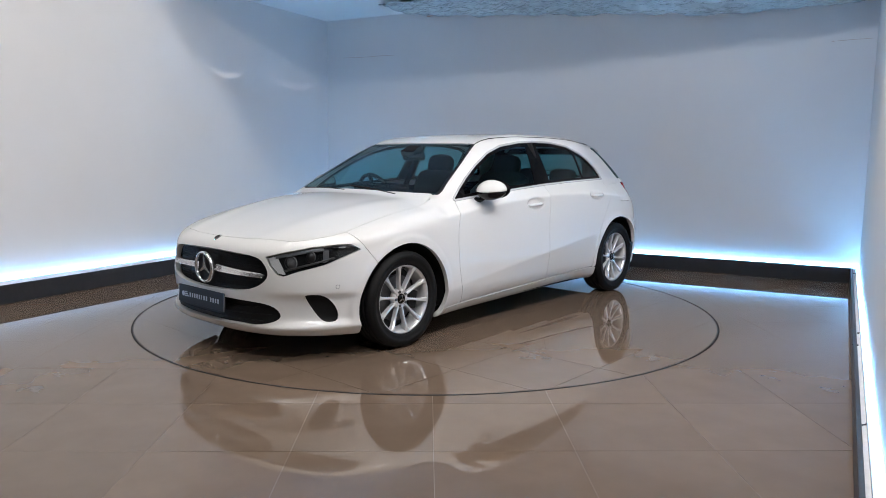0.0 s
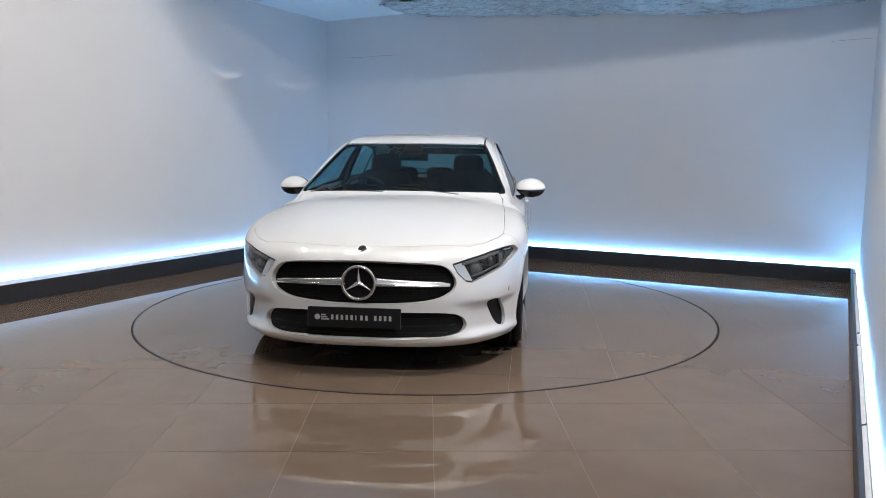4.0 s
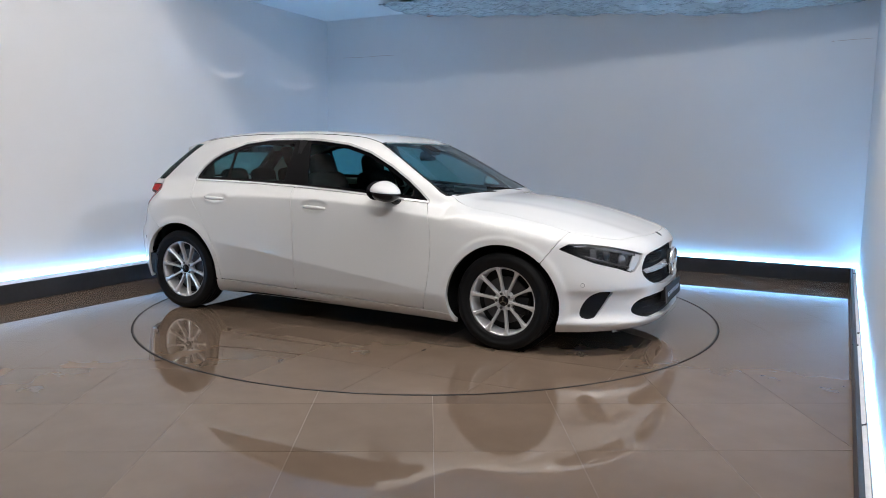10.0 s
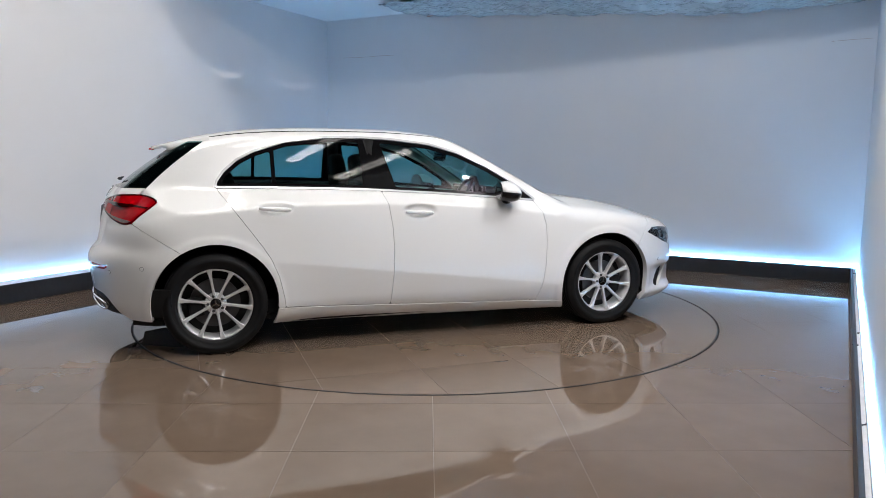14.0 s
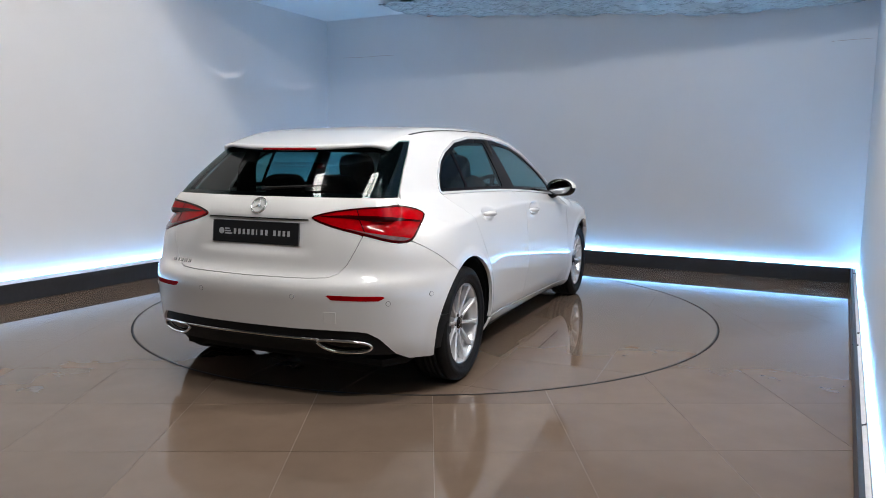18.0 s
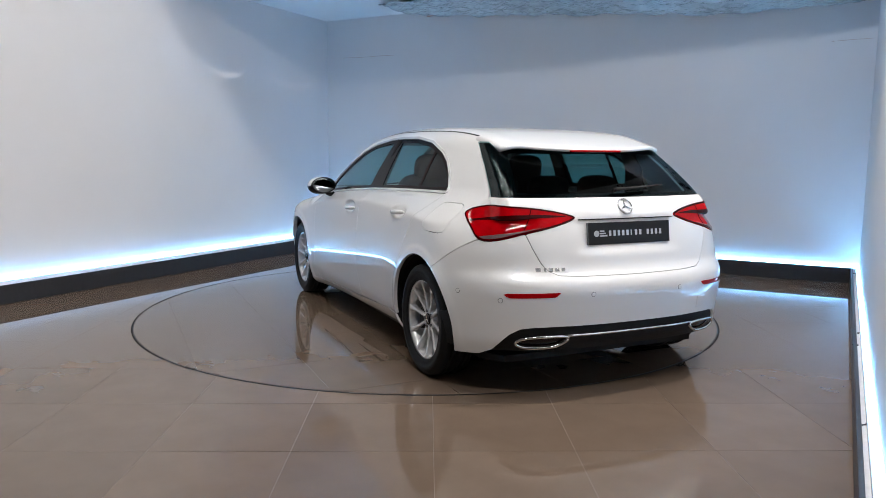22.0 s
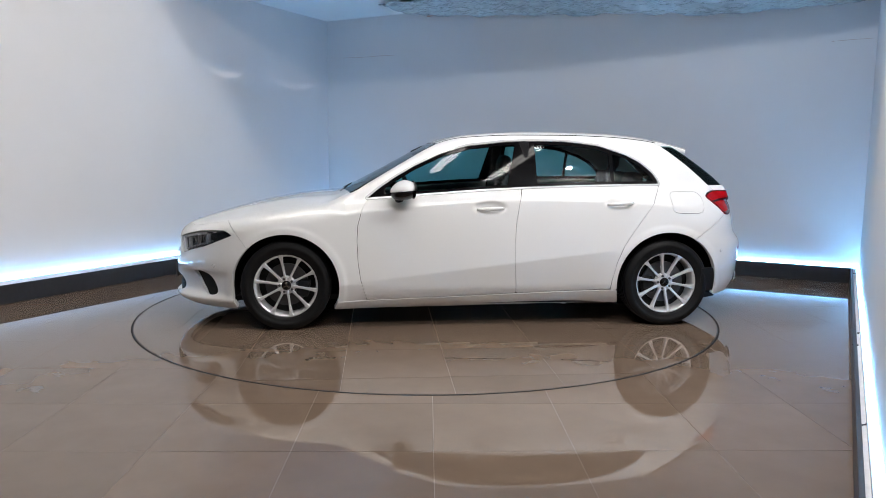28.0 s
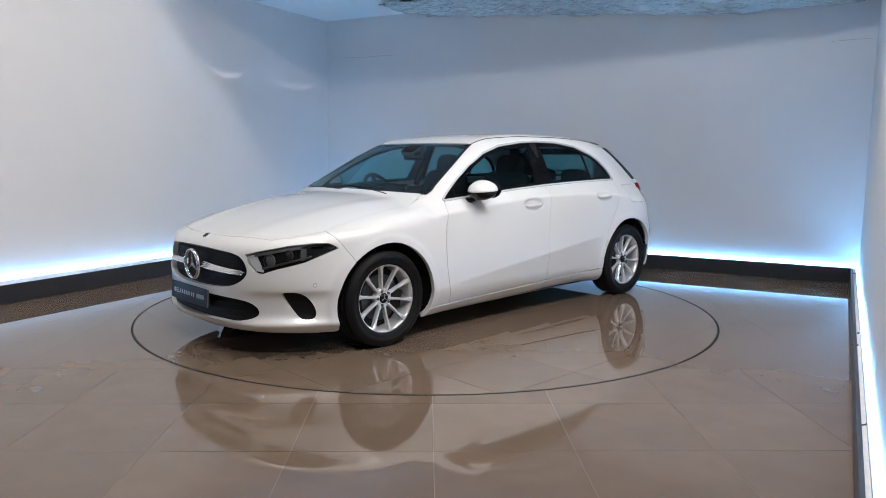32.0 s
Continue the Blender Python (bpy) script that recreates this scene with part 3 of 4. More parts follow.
SILL = [(-1.1, .272), (-.95, .268), (-.25, .243), (.2, .226), (.97, .203), (1.1, .20)]


def at(line, z):
    """x of a line of (x, z), by height."""
    q = sorted(line, key=lambda e: e[1])
    return np.interp(z, [e[1] for e in q], [e[0] for e in q])


sill_z = lambda x: np.interp(x, [e[0] for e in SILL], [e[1] for e in SILL])
arch_f = lambda x, z: .372 - np.hypot(x - WB, z - .306)
arch_r = lambda x, z: .375 - np.hypot(x + WB, z - .310)
arches = lambda x, z: np.maximum(arch_f(x, z), arch_r(x, z))
GAP = .0016
dlo = lambda x, z: sdf(DLO, x, z)
hood = lambda x, y: sdf(HOOD + [(x_, -y_) for x_, y_ in HOOD[-2:0:-1]], x, y)
wind = lambda x, y: sdf(WIND + [(x_, -y_) for x_, y_ in WIND[-2:0:-1]], x, y)
angle_f = lambda x, y: np.degrees(np.arctan2(np.abs(y), x - FCX))
angle_r = lambda x, y: np.degrees(np.arctan2(np.abs(y), RCX - x))
# one degree of these angles is about 18 mm of bodywork
K = 54.0
head = lambda x, y, z: sdf([(a / K, q) for a, q in HEAD], angle_f(x, y) / K, z)
vent = lambda x, y, z: sdf([(a / K, q) for a, q in VENT], angle_f(x, y) / K, z)
lamp = lambda x, y, z: sdf([(a / K, q) for a, q in rounded(TAILLAMP, 1)], angle_r(x, y) / K, z)
gate = lambda y, z: sdf(GATE + [(-y_, z_) for y_, z_ in GATE[-2:0:-1]], y, z)
grille = lambda y, z: sdf(GRILLE, y, z)
intake = lambda y, z: sdf(INTAKE, y, z)
# the cut between wing and front bumper, side panel and rear bumper, and the edge of the tailgate
nose_cut = lambda x, z: ((x - 1.625) - (z - .585) * .75) * .8
tail_cut = lambda x, z: ((-x - 1.60) - (z - .665) * 1.55) * .55
hatch_x = lambda z: np.interp(z, [.93, .96, 1.0, 1.065, 1.16, 1.27, 1.33], [-1.95, -1.80, -1.752, -1.69, -1.585, -1.445, -1.36])
ditch = lambda x: np.interp(x, [-1.5, -1.0, -.4, .1, .3, .6, .9], [.515, .535, .552, .553, .56, .645, .70])

car = tagged(new("car"), "white five-door hatchback with silver ten-spoke wheels on the turntable", "car")

# doors
for name, a, b in (("front_door", FDOOR, BDOOR), ("rear_door", BDOOR, RDOOR)):
    panel(name, SIDE, lambda x, y, z: both(x - at(a, z) + GAP, at(b, z) - x + GAP, sill_z(x) - z + .004, -dlo(x, z) + .012, z - np.interp(x, [-1.335, -1.0, -.65, -.3, .08, .45, .80], [1.024, 1.020, 1.012, .999, .977, .949, .921]), arches(x, z)), PAINT, car, mirror=True)
panel("sill", SIDE, lambda x, y, z: both(z - sill_z(x) + .003, x - 1.2, -1.2 - x, arches(x, z), .14 - z), PAINT, car, mirror=True, out=.004)
panel("front_wing", SIDE, lambda x, y, z: both(at(FDOOR, z) - x + GAP, -hood(x, y) + GAP, arches(x, z), nose_cut(x, z) + GAP, -head(x, y, z) + .003, z - .935, -wind(x, y), np.where(z < .925, -1, .805 - x), .735 - y), PAINT, car, mirror=True, depth=.03)
def flank(x, y, z):
    return both(-dlo(x, z) + .012, np.where(z < 1.026, np.where(x > -.2, np.where(z < .925, .01, np.interp(x, [.47, .62, .72, .80], [1.143, 1.055, .985, .921]) - z), x - at(RDOOR, z) + GAP), -1),
                -wind(x, y) + .004, ditch(x) - np.abs(y), hatch_x(z) - x + GAP, arches(x, z), -lamp(x, y, z) + .003, tail_cut(x, z) + GAP, -hood(x, y) + GAP, sill_z(x) - z)


SIDE_R = flipped(SIDE)
panel("side_frame", SIDE, lambda x, y, z: both(flank(x, y, z), -sdf(FUEL, x, z) + .0018), PAINT, car, depth=.02)
panel("side_frame", SIDE_R, flank, PAINT, car, depth=.02)
panel("fuel_flap", SIDE, lambda x, y, z: sdf(FUEL, x, z) + .0012, PAINT, car)
# bonnet, roof, screen
panel("bonnet", TOP, lambda x, y, z: both(hood(x, y) + .0008, .6 - x), PAINT, car)
panel("roof", TOP, lambda x, y, z: both(np.abs(y) - ditch(x) + .012, -wind(x, y) + .004, -1.46 - x, x - .36), PAINT, car)
panel("roof_seam", TOP, lambda x, y, z: both(y - ditch(x), ditch(x) - .018 - y, x - .33, -1.375 - x), PLASTIC, car, "black strip in the roof seam", out=-.0005, depth=0, mirror=True)
for s in (1, -1):
    panel("screen_seal", FRONT_GLASS, lambda x, y, z: both(wind(x, y) - .004, -wind(x, y) - .013, .50 - s * y, x - .92), PLASTIC, car, "black rubber seal beside the windscreen", out=.001, depth=0)
panel("windscreen", FRONT_GLASS, lambda x, y, z: wind(x, y) + .003, SCREEN_GLASS, car, "tinted windscreen", out=-.004, depth=0)
panel("windscreen_border", FRONT_GLASS, lambda x, y, z: both(wind(x, y) + .002, -wind(x, y) - .028), BLACK, car, "black band round the windscreen", out=-.007, depth=0)
panel("cowl", TOP, lambda x, y, z: both(-hood(x, y) - .04, -wind(x, y) - .04, np.abs(y) - .60, .88 - x, x - 1.1), PLASTIC, car, out=-.014, depth=0)
# side windows
panel("front_side_window", SIDE_GLASS, lambda x, y, z: both(dlo(x, z) + .004, (-.215 - .26 * (z - 1.0)) - x), GLASS, car, "green tinted side window", mirror=True, out=-.006, depth=0)
panel("rear_side_window", SIDE_GLASS, lambda x, y, z: both(dlo(x, z) + .004, x + .40, -.974 - x), GLASS, car, "green tinted side window", mirror=True, out=-.006, depth=0)
panel("quarter_window", SIDE_GLASS, lambda x, y, z: both(dlo(x, z) + .004, x + 1.0), GLASS, car, "green tinted quarter window", mirror=True, out=-.006, depth=0)
panel("window_frame", SIDE_GLASS, lambda x, y, z: both(dlo(x, z), np.minimum.reduce([-dlo(x, z) - .022, both(-.42 - x, x - (-.195 - .26 * (z - 1.0))), np.abs(x + .987) - .013, .67 - x])), PILLAR, car, "gloss black window frame and centre pillar", mirror=True, out=-.003, depth=.006)
panel("window_trim", SIDE, lambda x, y, z: both(dlo(x, z) - .0125, -dlo(x, z)), TRIM, car, "thin chrome strip round the side windows", mirror=True, out=.006, depth=.010)
# front bumper
panel("front_bumper", NOSE_GRID, lambda x, y, z: both(-hood(x, y) + GAP, -head(x, y, z) + .003, -vent(x, y, z), -grille(y, z), -intake(y, z), arches(x, z), -nose_cut(x, z) + GAP, 1.3 - x, .145 - z), PAINT, car, depth=.035)
panel("grille", NOSE_GRID, lambda x, y, z: grille(y, z) - .03, PLASTIC, car, "black grille", out=-.045, depth=0)
panel("lower_grille", NOSE_GRID, lambda x, y, z: intake(y, z) - .03, PLASTIC, car, "black lower grille", out=-.03, depth=0)
for s in (1, -1):
    panel("air_vent", NOSE_GRID, lambda x, y, z: both(vent(x, y, z) - .02, -s * y), PLASTIC, car, "black bumper vent", out=-.022, depth=0)
    h = panel("headlight", HEADS[s], lambda x, y, z: both(head(x, y, z), -s * y), LAMP_BASE, car, "dark headlight with a white light strip", out=-.030, depth=.01)
    edge = lambda x, y: np.interp(angle_f(x, y), [25.8, 31, 39, 46, 51], [.627, .653, .684, .698, .697])
    panel("light_strip", HEADS[s], lambda x, y, z: both(head(x, y, z) + .007, -s * y, angle_f(x, y) - (29.2 + (.627 - z) * 28)), WHITE_LAMP, h, "white daytime light strip", out=-.012, depth=.012)
    panel("light_guide", HEADS[s], lambda x, y, z: both(head(x, y, z) + .006, -s * y, edge(x, y) - z - .024, angle_f(x, y) - 43, 28.6 - angle_f(x, y)), LAMP_GREY, h, "grey light guide", out=-.010, depth=.012)
    panel("lamp_reflector", HEADS[s], lambda x, y, z: both(head(x, y, z) + .010, -s * y, angle_f(x, y) - 44.5, 42.6 - angle_f(x, y), z - .672), LAMP_GREY, h, "bright reflector", out=-.016, depth=.01)
    panel("lamp_reflector", HEADS[s], lambda x, y, z: both(head(x, y, z) + .008, -s * y, angle_f(x, y) - 49.5, 45.5 - angle_f(x, y), .683 - z), CHROME, h, out=-.012, depth=.01)
    panel("lamp_cover", HEADS[s], lambda x, y, z: both(head(x, y, z) + .001, -s * y), LENS, h, "clear lamp cover", out=-.001, depth=.02)
# tail
panel("tailgate", TAIL_GRID, lambda x, y, z: both(gate(y, z) + GAP, -lamp(x, y, z) + .003, x - hatch_x(z)), PAINT, car)
panel("rear_window", REAR_GLASS, lambda x, y, z: both(1.018 - z, x - hatch_x(z) + .002, z - 1.305), REAR_GLASS_TINT, car, "dark tinted rear window", out=-.006, depth=0)
panel("rear_bumper", TAIL_GRID, lambda x, y, z: both(-gate(y, z) + GAP, -lamp(x, y, z) + .003, arches(x, z), -tail_cut(x, z) + GAP, x + 1.45,
      np.interp(angle_r(x, y), [0, 24, 31, 34.5, 37.5, 42, 46, 51, 60], [.386, .388, .384, .376, .345, .262, .230, .226, .22]) - z, z - .95), PAINT, car, depth=.03)
panel("diffuser", TAIL_GRID, lambda x, y, z: both(z - .42, .25 - z, x + 1.62), PLASTIC, car, "black lower bumper insert", out=-.014, depth=.02)
for s in (1, -1):
    panel("tail_light", LAMPS[s], lambda x, y, z: both(lamp(x, y, z), -s * y), RED, car, "red tail light", out=.002, depth=.02)

# ---- small parts of the car ----
def on_side(x, z, s=1):
    P, _ = solve_on(np.array([[x, 0, z]]), np.array([[0, 1.0, 0]]), 1.1)
    N = normals(P)[0]
    return Vector(P[0] * (1, s, 1)), Vector(N * (1, s, 1))


def on_front(y, z):
    P, _ = solve_on(np.array([[1.0, y, z]]), np.array([[1.0, 0, 0]]), 1.5)
    return Vector(P[0]), Vector(normals(P)[0])


def on_rear(y, z):
    P, _ = solve_on(np.array([[-1.0, y, z]]), np.array([[-1.0, 0, 0]]), 1.5)
    return Vector(P[0]), Vector(normals(P)[0])


def on_top(x, y):
    P, _ = solve_on(np.array([[x, y, .55]]), np.array([[0, 0, 1.0]]), 1.1)
    return Vector(P[0]), Vector(normals(P)[0])


def facing(place, normal, up=(0, 0, 1)):
    """A pose whose z runs along the normal and whose y is as near up as can be."""
    n = Vector(normal).normalized()
    x = Vector(up).cross(n).normalized()
    y = n.cross(x)
    return Matrix.Translation(place) @ Matrix((x, y, n)).transposed().to_4x4()


def moved(bm, m):
    bmesh.ops.transform(bm, verts=bm.verts, matrix=m)
    return bm


def sweep(points, radius, sides=8, closed=False, flat=1.0):
    """A tube along a line of points. Returns verts and faces."""
    P = [Vector(q) for q in points]
    n, verts, faces = len(P), [], []
    for i in range(n):
        a, b = P[i - 1] if (i or closed) else P[i], P[(i + 1) % n] if (i < n - 1 or closed) else P[i]
        t = (b - a).normalized()
        side = t.cross(Vector((0, 0, 1)))
        side = side.normalized() if side.length > 1e-4 else Vector((1, 0, 0))
        up = side.cross(t)
        r = radius[i] if isinstance(radius, (list, tuple)) else radius
        for k in range(sides):
            c = 2 * math.pi * k / sides
            verts.append(P[i] + side * (r * math.cos(c)) + up * (r * flat * math.sin(c)))
    for i in range(n if closed else n - 1):
        j = (i + 1) % n
        for k in range(sides):
            l = (k + 1) % sides
            faces.append((i * sides + k, i * sides + l, j * sides + l, j * sides + k))
    if not closed:
        faces += [tuple(range(sides))[::-1], tuple((n - 1) * sides + k for k in range(sides))]
    return verts, faces


def tube(name, points, radius, mat, parent, label="", sides=8, closed=False, flat=1.0):
    v, f = sweep(points, radius, sides, closed, flat)
    return raw(name, v, f, mat, parent, label, smooth=True)


def disc(r, depth, seg=32, bevel=0.0):
    bm = bmesh.new()
    bmesh.ops.create_cone(bm, cap_ends=True, segments=seg, radius1=r, radius2=r - bevel, depth=depth)
    return bm


def ball(sx, sy, sz, seg=24):
    bm = bmesh.new()
    bmesh.ops.create_uvsphere(bm, u_segments=seg, v_segments=seg // 2, radius=1)
    return moved(bm, Matrix.Diagonal((sx, sy, sz, 1)))


# wheels; built for the left side, the outside towards +y
TYRE_R, RIM_R = 0.3125, 0.219


def wheel_at(x, s):
    m = Matrix.Translation((x, s * .783, TYRE_R)) @ Matrix.Rotation(0 if s > 0 else math.pi, 4, "Z")
    prof = [(RIM_R - .004, .080), (RIM_R + .004, .087), (RIM_R - .006, .082), (RIM_R - .014, .066), (RIM_R - .020, .02), (RIM_R - .018, -.08)]
    v, f = spin(prof, 72)
    rim = raw("wheel", v, f, ALLOY, car, "silver ten-spoke alloy wheel with a black tyre", smooth=True)
    rim.matrix_basis = m
    h = TYRE_R
    prof = [(RIM_R - .006, -.09), (RIM_R + .01, -.098), (.27, -.103), (.294, -.098), (.307, -.088), (h - .001, -.075)]
    for g in (-.045, -.015, .015, .045):
        prof += [(h, g - .005), (h - .007, g - .0045), (h - .007, g + .0045), (h, g + .005)]
    prof += [(h - .001, .075), (.307, .088), (.294, .098), (.2865, .1005), (.285, .1025), (.262, .1035), (.2605, .1015), (.24, .1), (RIM_R + .010, .096), (RIM_R + .002, .088)]
    v, f = spin(prof, 96)
    raw("tyre", v, f, RUBBER, rim, "black low-profile tyre", smooth=True)
    bm = bmesh.new()
    bmesh.ops.create_cone(bm, cap_ends=True, segments=48, radius1=.150, radius2=.150, depth=.022)
    part("brake_disc", moved(bm, Matrix.Translation((0, .005, 0)) @ Matrix.Rotation(math.pi / 2, 4, "X")), DARK_METAL, rim)
    bm = box(-.06, .06, -.02, .045, .075, .16, .012)
    part("brake_caliper", moved(bm, Matrix.Rotation(radians(-100 if x > 0 else 100) * 1, 4, "Y")), PLASTIC, rim)
    part("wheel_back", moved(disc(.205, .012, 40), Matrix.Translation((0, -.03, 0)) @ Matrix.Rotation(math.pi / 2, 4, "X")), PLASTIC, rim)
    # spokes in ten, each with a ridge
    shared = None
    for k in range(10):
        a = 2 * math.pi * k / 10 + .157
        if shared is None:
            V, F = [], []
            rows = [(.030, .013, .056), (.062, .0095, .060), (.10, .0078, .063), (.15, .0085, .071), (.185, .0108, .079), (.205, .0155, .083), (.216, .024, .084)]
            for r, w, y in rows:
                V += [(-w, y - .030, r), (-w, y - .005, r), (-w * .62, y, r), (w * .62, y, r), (w, y - .005, r), (w, y - .030, r)]
            for i in range(len(rows) - 1):
                for j in range(5):
                    F.append((i * 6 + j, i * 6 + j + 1, i * 6 + 7 + j, i * 6 + 6 + j))
            shared = bpy.data.meshes.new("spoke")
            shared.from_pydata(V, [], F)
            shared.materials.append(ALLOY)
        ob = new("spoke", shared)
        ob.parent = rim
        ob.matrix_basis = Matrix.Rotation(a, 4, "Y")
    v, f = spin([(.001, .052), (.040, .052), (.058, .056), (.064, .050), (.066, .02)], 40)
    raw("hub", v, f, ALLOY, rim, smooth=True)
    v, f = spin([(.001, .066), (.020, .0655), (.030, .063), (.033, .058), (.033, .045)], 36)
    raw("centre_cap", v, f, BLACK, rim, "black centre cap with a silver emblem", smooth=True)
    for k in range(3):
        bm = box(-.0028, .0028, .0655, .0675, 0, .027)
        part("emblem_bar", moved(bm, Matrix.Rotation(2 * math.pi * k / 3, 4, "Y")), CHROME, rim)
    for k in range(5):
        bm = disc(.0105, .02, 16, .002)
        part("wheel_bolt", moved(bm, Matrix.Rotation(2 * math.pi * k / 5 + .31, 4, "Y") @ Matrix.Translation((0, .052, .047)) @ Matrix.Rotation(-math.pi / 2, 4, "X")), DARK_METAL, rim)


for x in (WB, -WB):
    for s in (1, -1):
        wheel_at(x, s)
        # wheel house
        V, F, n = [], [], 26
        cz = .306 if x > 0 else .310
        for i in range(n + 1):
            a = -math.radians(14) + math.radians(208) * i / n
            px_, pz_ = x + .386 * math.cos(a), cz + .386 * math.sin(a)
            edge = (.82 if x > 0 else .77) if abs(px_) > abs(x) + .2 else .868
            V += [(px_, s * edge, pz_), (px_, s * .52, pz_)]
        V.append((x, s * .52, .25))
        for i in range(n):
            F += [(2 * i, 2 * i + 2, 2 * i + 3, 2 * i + 1), (2 * i + 1, 2 * i + 3, 2 * n + 2)]
        raw("wheel_house", V, F, PLASTIC, car, "dark wheel arch liner", smooth=True)

part("underbody", prism([(-1.85, -.62), (-1.72, -.70), (-1.02, -.70), (-.98, -.80), (.98, -.80), (1.02, -.60), (1.72, -.60), (1.78, -.68), (2.05, -.50), (2.05, .50), (1.78, .68), (1.72, .60), (1.02, .60), (.98, .80), (-.98, .80), (-1.02, .70), (-1.72, .70), (-1.85, .62)], .165, .20), PLASTIC, car, "dark underbody")
for y in (.3, -.3):
    tube("exhaust_pipe", [(-1.0, y, .19), (-1.6, y, .2), (-1.95, y * 1.3, .26)], .03, DARK_METAL, car)

# ---- cabin ----
panel("door_lining", SIDE, lambda x, y, z: both(z - np.interp(x, [-1.3, -.4, .8], [.99, .975, .90]), x - .86, -1.36 - x, .27 - z, arches(x, z) - .0), CABIN, car, "dark door lining", mirror=True, out=-.045, depth=0)
panel("headliner", TOP, lambda x, y, z: both(np.abs(y) - .545, x - .30, -1.45 - x), CABIN, car, "dark headliner", out=-.03, depth=0)
part("cabin_floor", box(-1.75, .95, -.72, .72, .21, .30), CABIN, car)
bm = box(.52, 1.02, -.70, .70, .62, .905, .05)
part("dashboard", bm, CABIN, car, "black dashboard", smooth=True)
part("screen_panel", box(.53, .56, -.52, .10, .90, 1.0, .008), BLACK, car, "black display panel on the dashboard")
part("centre_console", box(-.35, .55, -.12, .12, .30, .58, .04), CABIN, car)
part("bulkhead", box(.90, .96, -.74, .74, .2, .86), CABIN, car)
part("parcel_shelf", box(-1.80, -1.32, -.56, .56, .955, .975, .006), CABIN, car, "black parcel shelf")
part("boot_wall", box(-1.90, -1.86, -.62, .62, .3, .95), CABIN, car)


def pillow(sx, sy, sz, e=.5):
    """A padded block with soft corners."""
    bm = ball(1, 1, 1, 28)
    for v in bm.verts:
        v.co = Vector([math.copysign(abs(c) ** e, c) * k for c, k in zip(v.co, (sx, sy, sz))])
    return bm


def car_seat(name, x, y, label, wide=.25, bench=False):
    seat = part(name, box(x - .26, x + .26, y - wide, y + wide, .36, .54, .05), CABIN, car, label, smooth=True)
    m = Matrix.Translation((x - .24, y, .50)) @ Matrix.Rotation(radians(-16), 4, "Y")
    part("backrest", moved(pillow(.075, wide, .31 if not bench else .26, .42), m @ Matrix.Translation((.005, 0, .30 if not bench else .25))), CABIN, seat, smooth=True)
    for dy in ((0,) if not bench else (-.36, 0, .36)):
        hm = Matrix.Translation((x - .41, y + dy, 1.125 if not bench else 1.03)) @ Matrix.Rotation(radians(-10), 4, "Y")
        part("headrest", moved(pillow(.055, .135, .105 if not bench else .075, .6), hm), CABIN, seat, smooth=True)


car_seat("front_seat", .05, -.37, "black front seat with a headrest")
car_seat("front_seat", .05, .37, "black front seat with a headrest")
car_seat("rear_seat", -.85, 0, "black rear bench seat with headrests", .62, True)
sw = Matrix.Translation((.44, -.37, .895)) @ Matrix.Rotation(radians(-66), 4, "Y")
ring = [sw @ Vector((.182 * math.cos(2 * math.pi * k / 36), .182 * math.sin(2 * math.pi * k / 36), 0)) for k in range(36)]
wheel_ring = tube("steering_wheel", ring, .016, CABIN, car, "black steering wheel", closed=True)
part("wheel_hub", moved(box(-.06, .06, -.07, .07, -.02, .02, .015), sw), CABIN, wheel_ring)
for a in (0, 180, 270):
    part("wheel_spoke", moved(box(.05, .18, -.016, .016, -.012, .004), sw @ Matrix.Rotation(radians(a + 90), 4, "Z")), CABIN, wheel_ring)
part("rear_view_mirror", moved(box(-.015, .015, -.115, .115, -.035, .035, .014), Matrix.Translation((.38, 0, 1.215)) @ Matrix.Rotation(radians(10), 4, "Y")), BLACK, car, "black rear-view mirror behind the windscreen", smooth=True)
part("sensor_housing", moved(box(-.06, .06, -.075, .075, -.02, .02, .015), Matrix.Translation((.40, 0, 1.262)) @ Matrix.Rotation(radians(25), 4, "Y")), PLASTIC, car)
for s in (1, -1):
    tube("pillar_trim", [(-.30, s * .755, .95), (-.335, s * .69, 1.12), (-.345, s * .60, 1.32)], .045, CABIN, car, flat=.5)
    tube("pillar_trim", [(-1.33, s * .60, .97), (-1.40, s * .53, 1.15), (-1.38, s * .47, 1.28)], .06, CABIN, car, flat=.5)

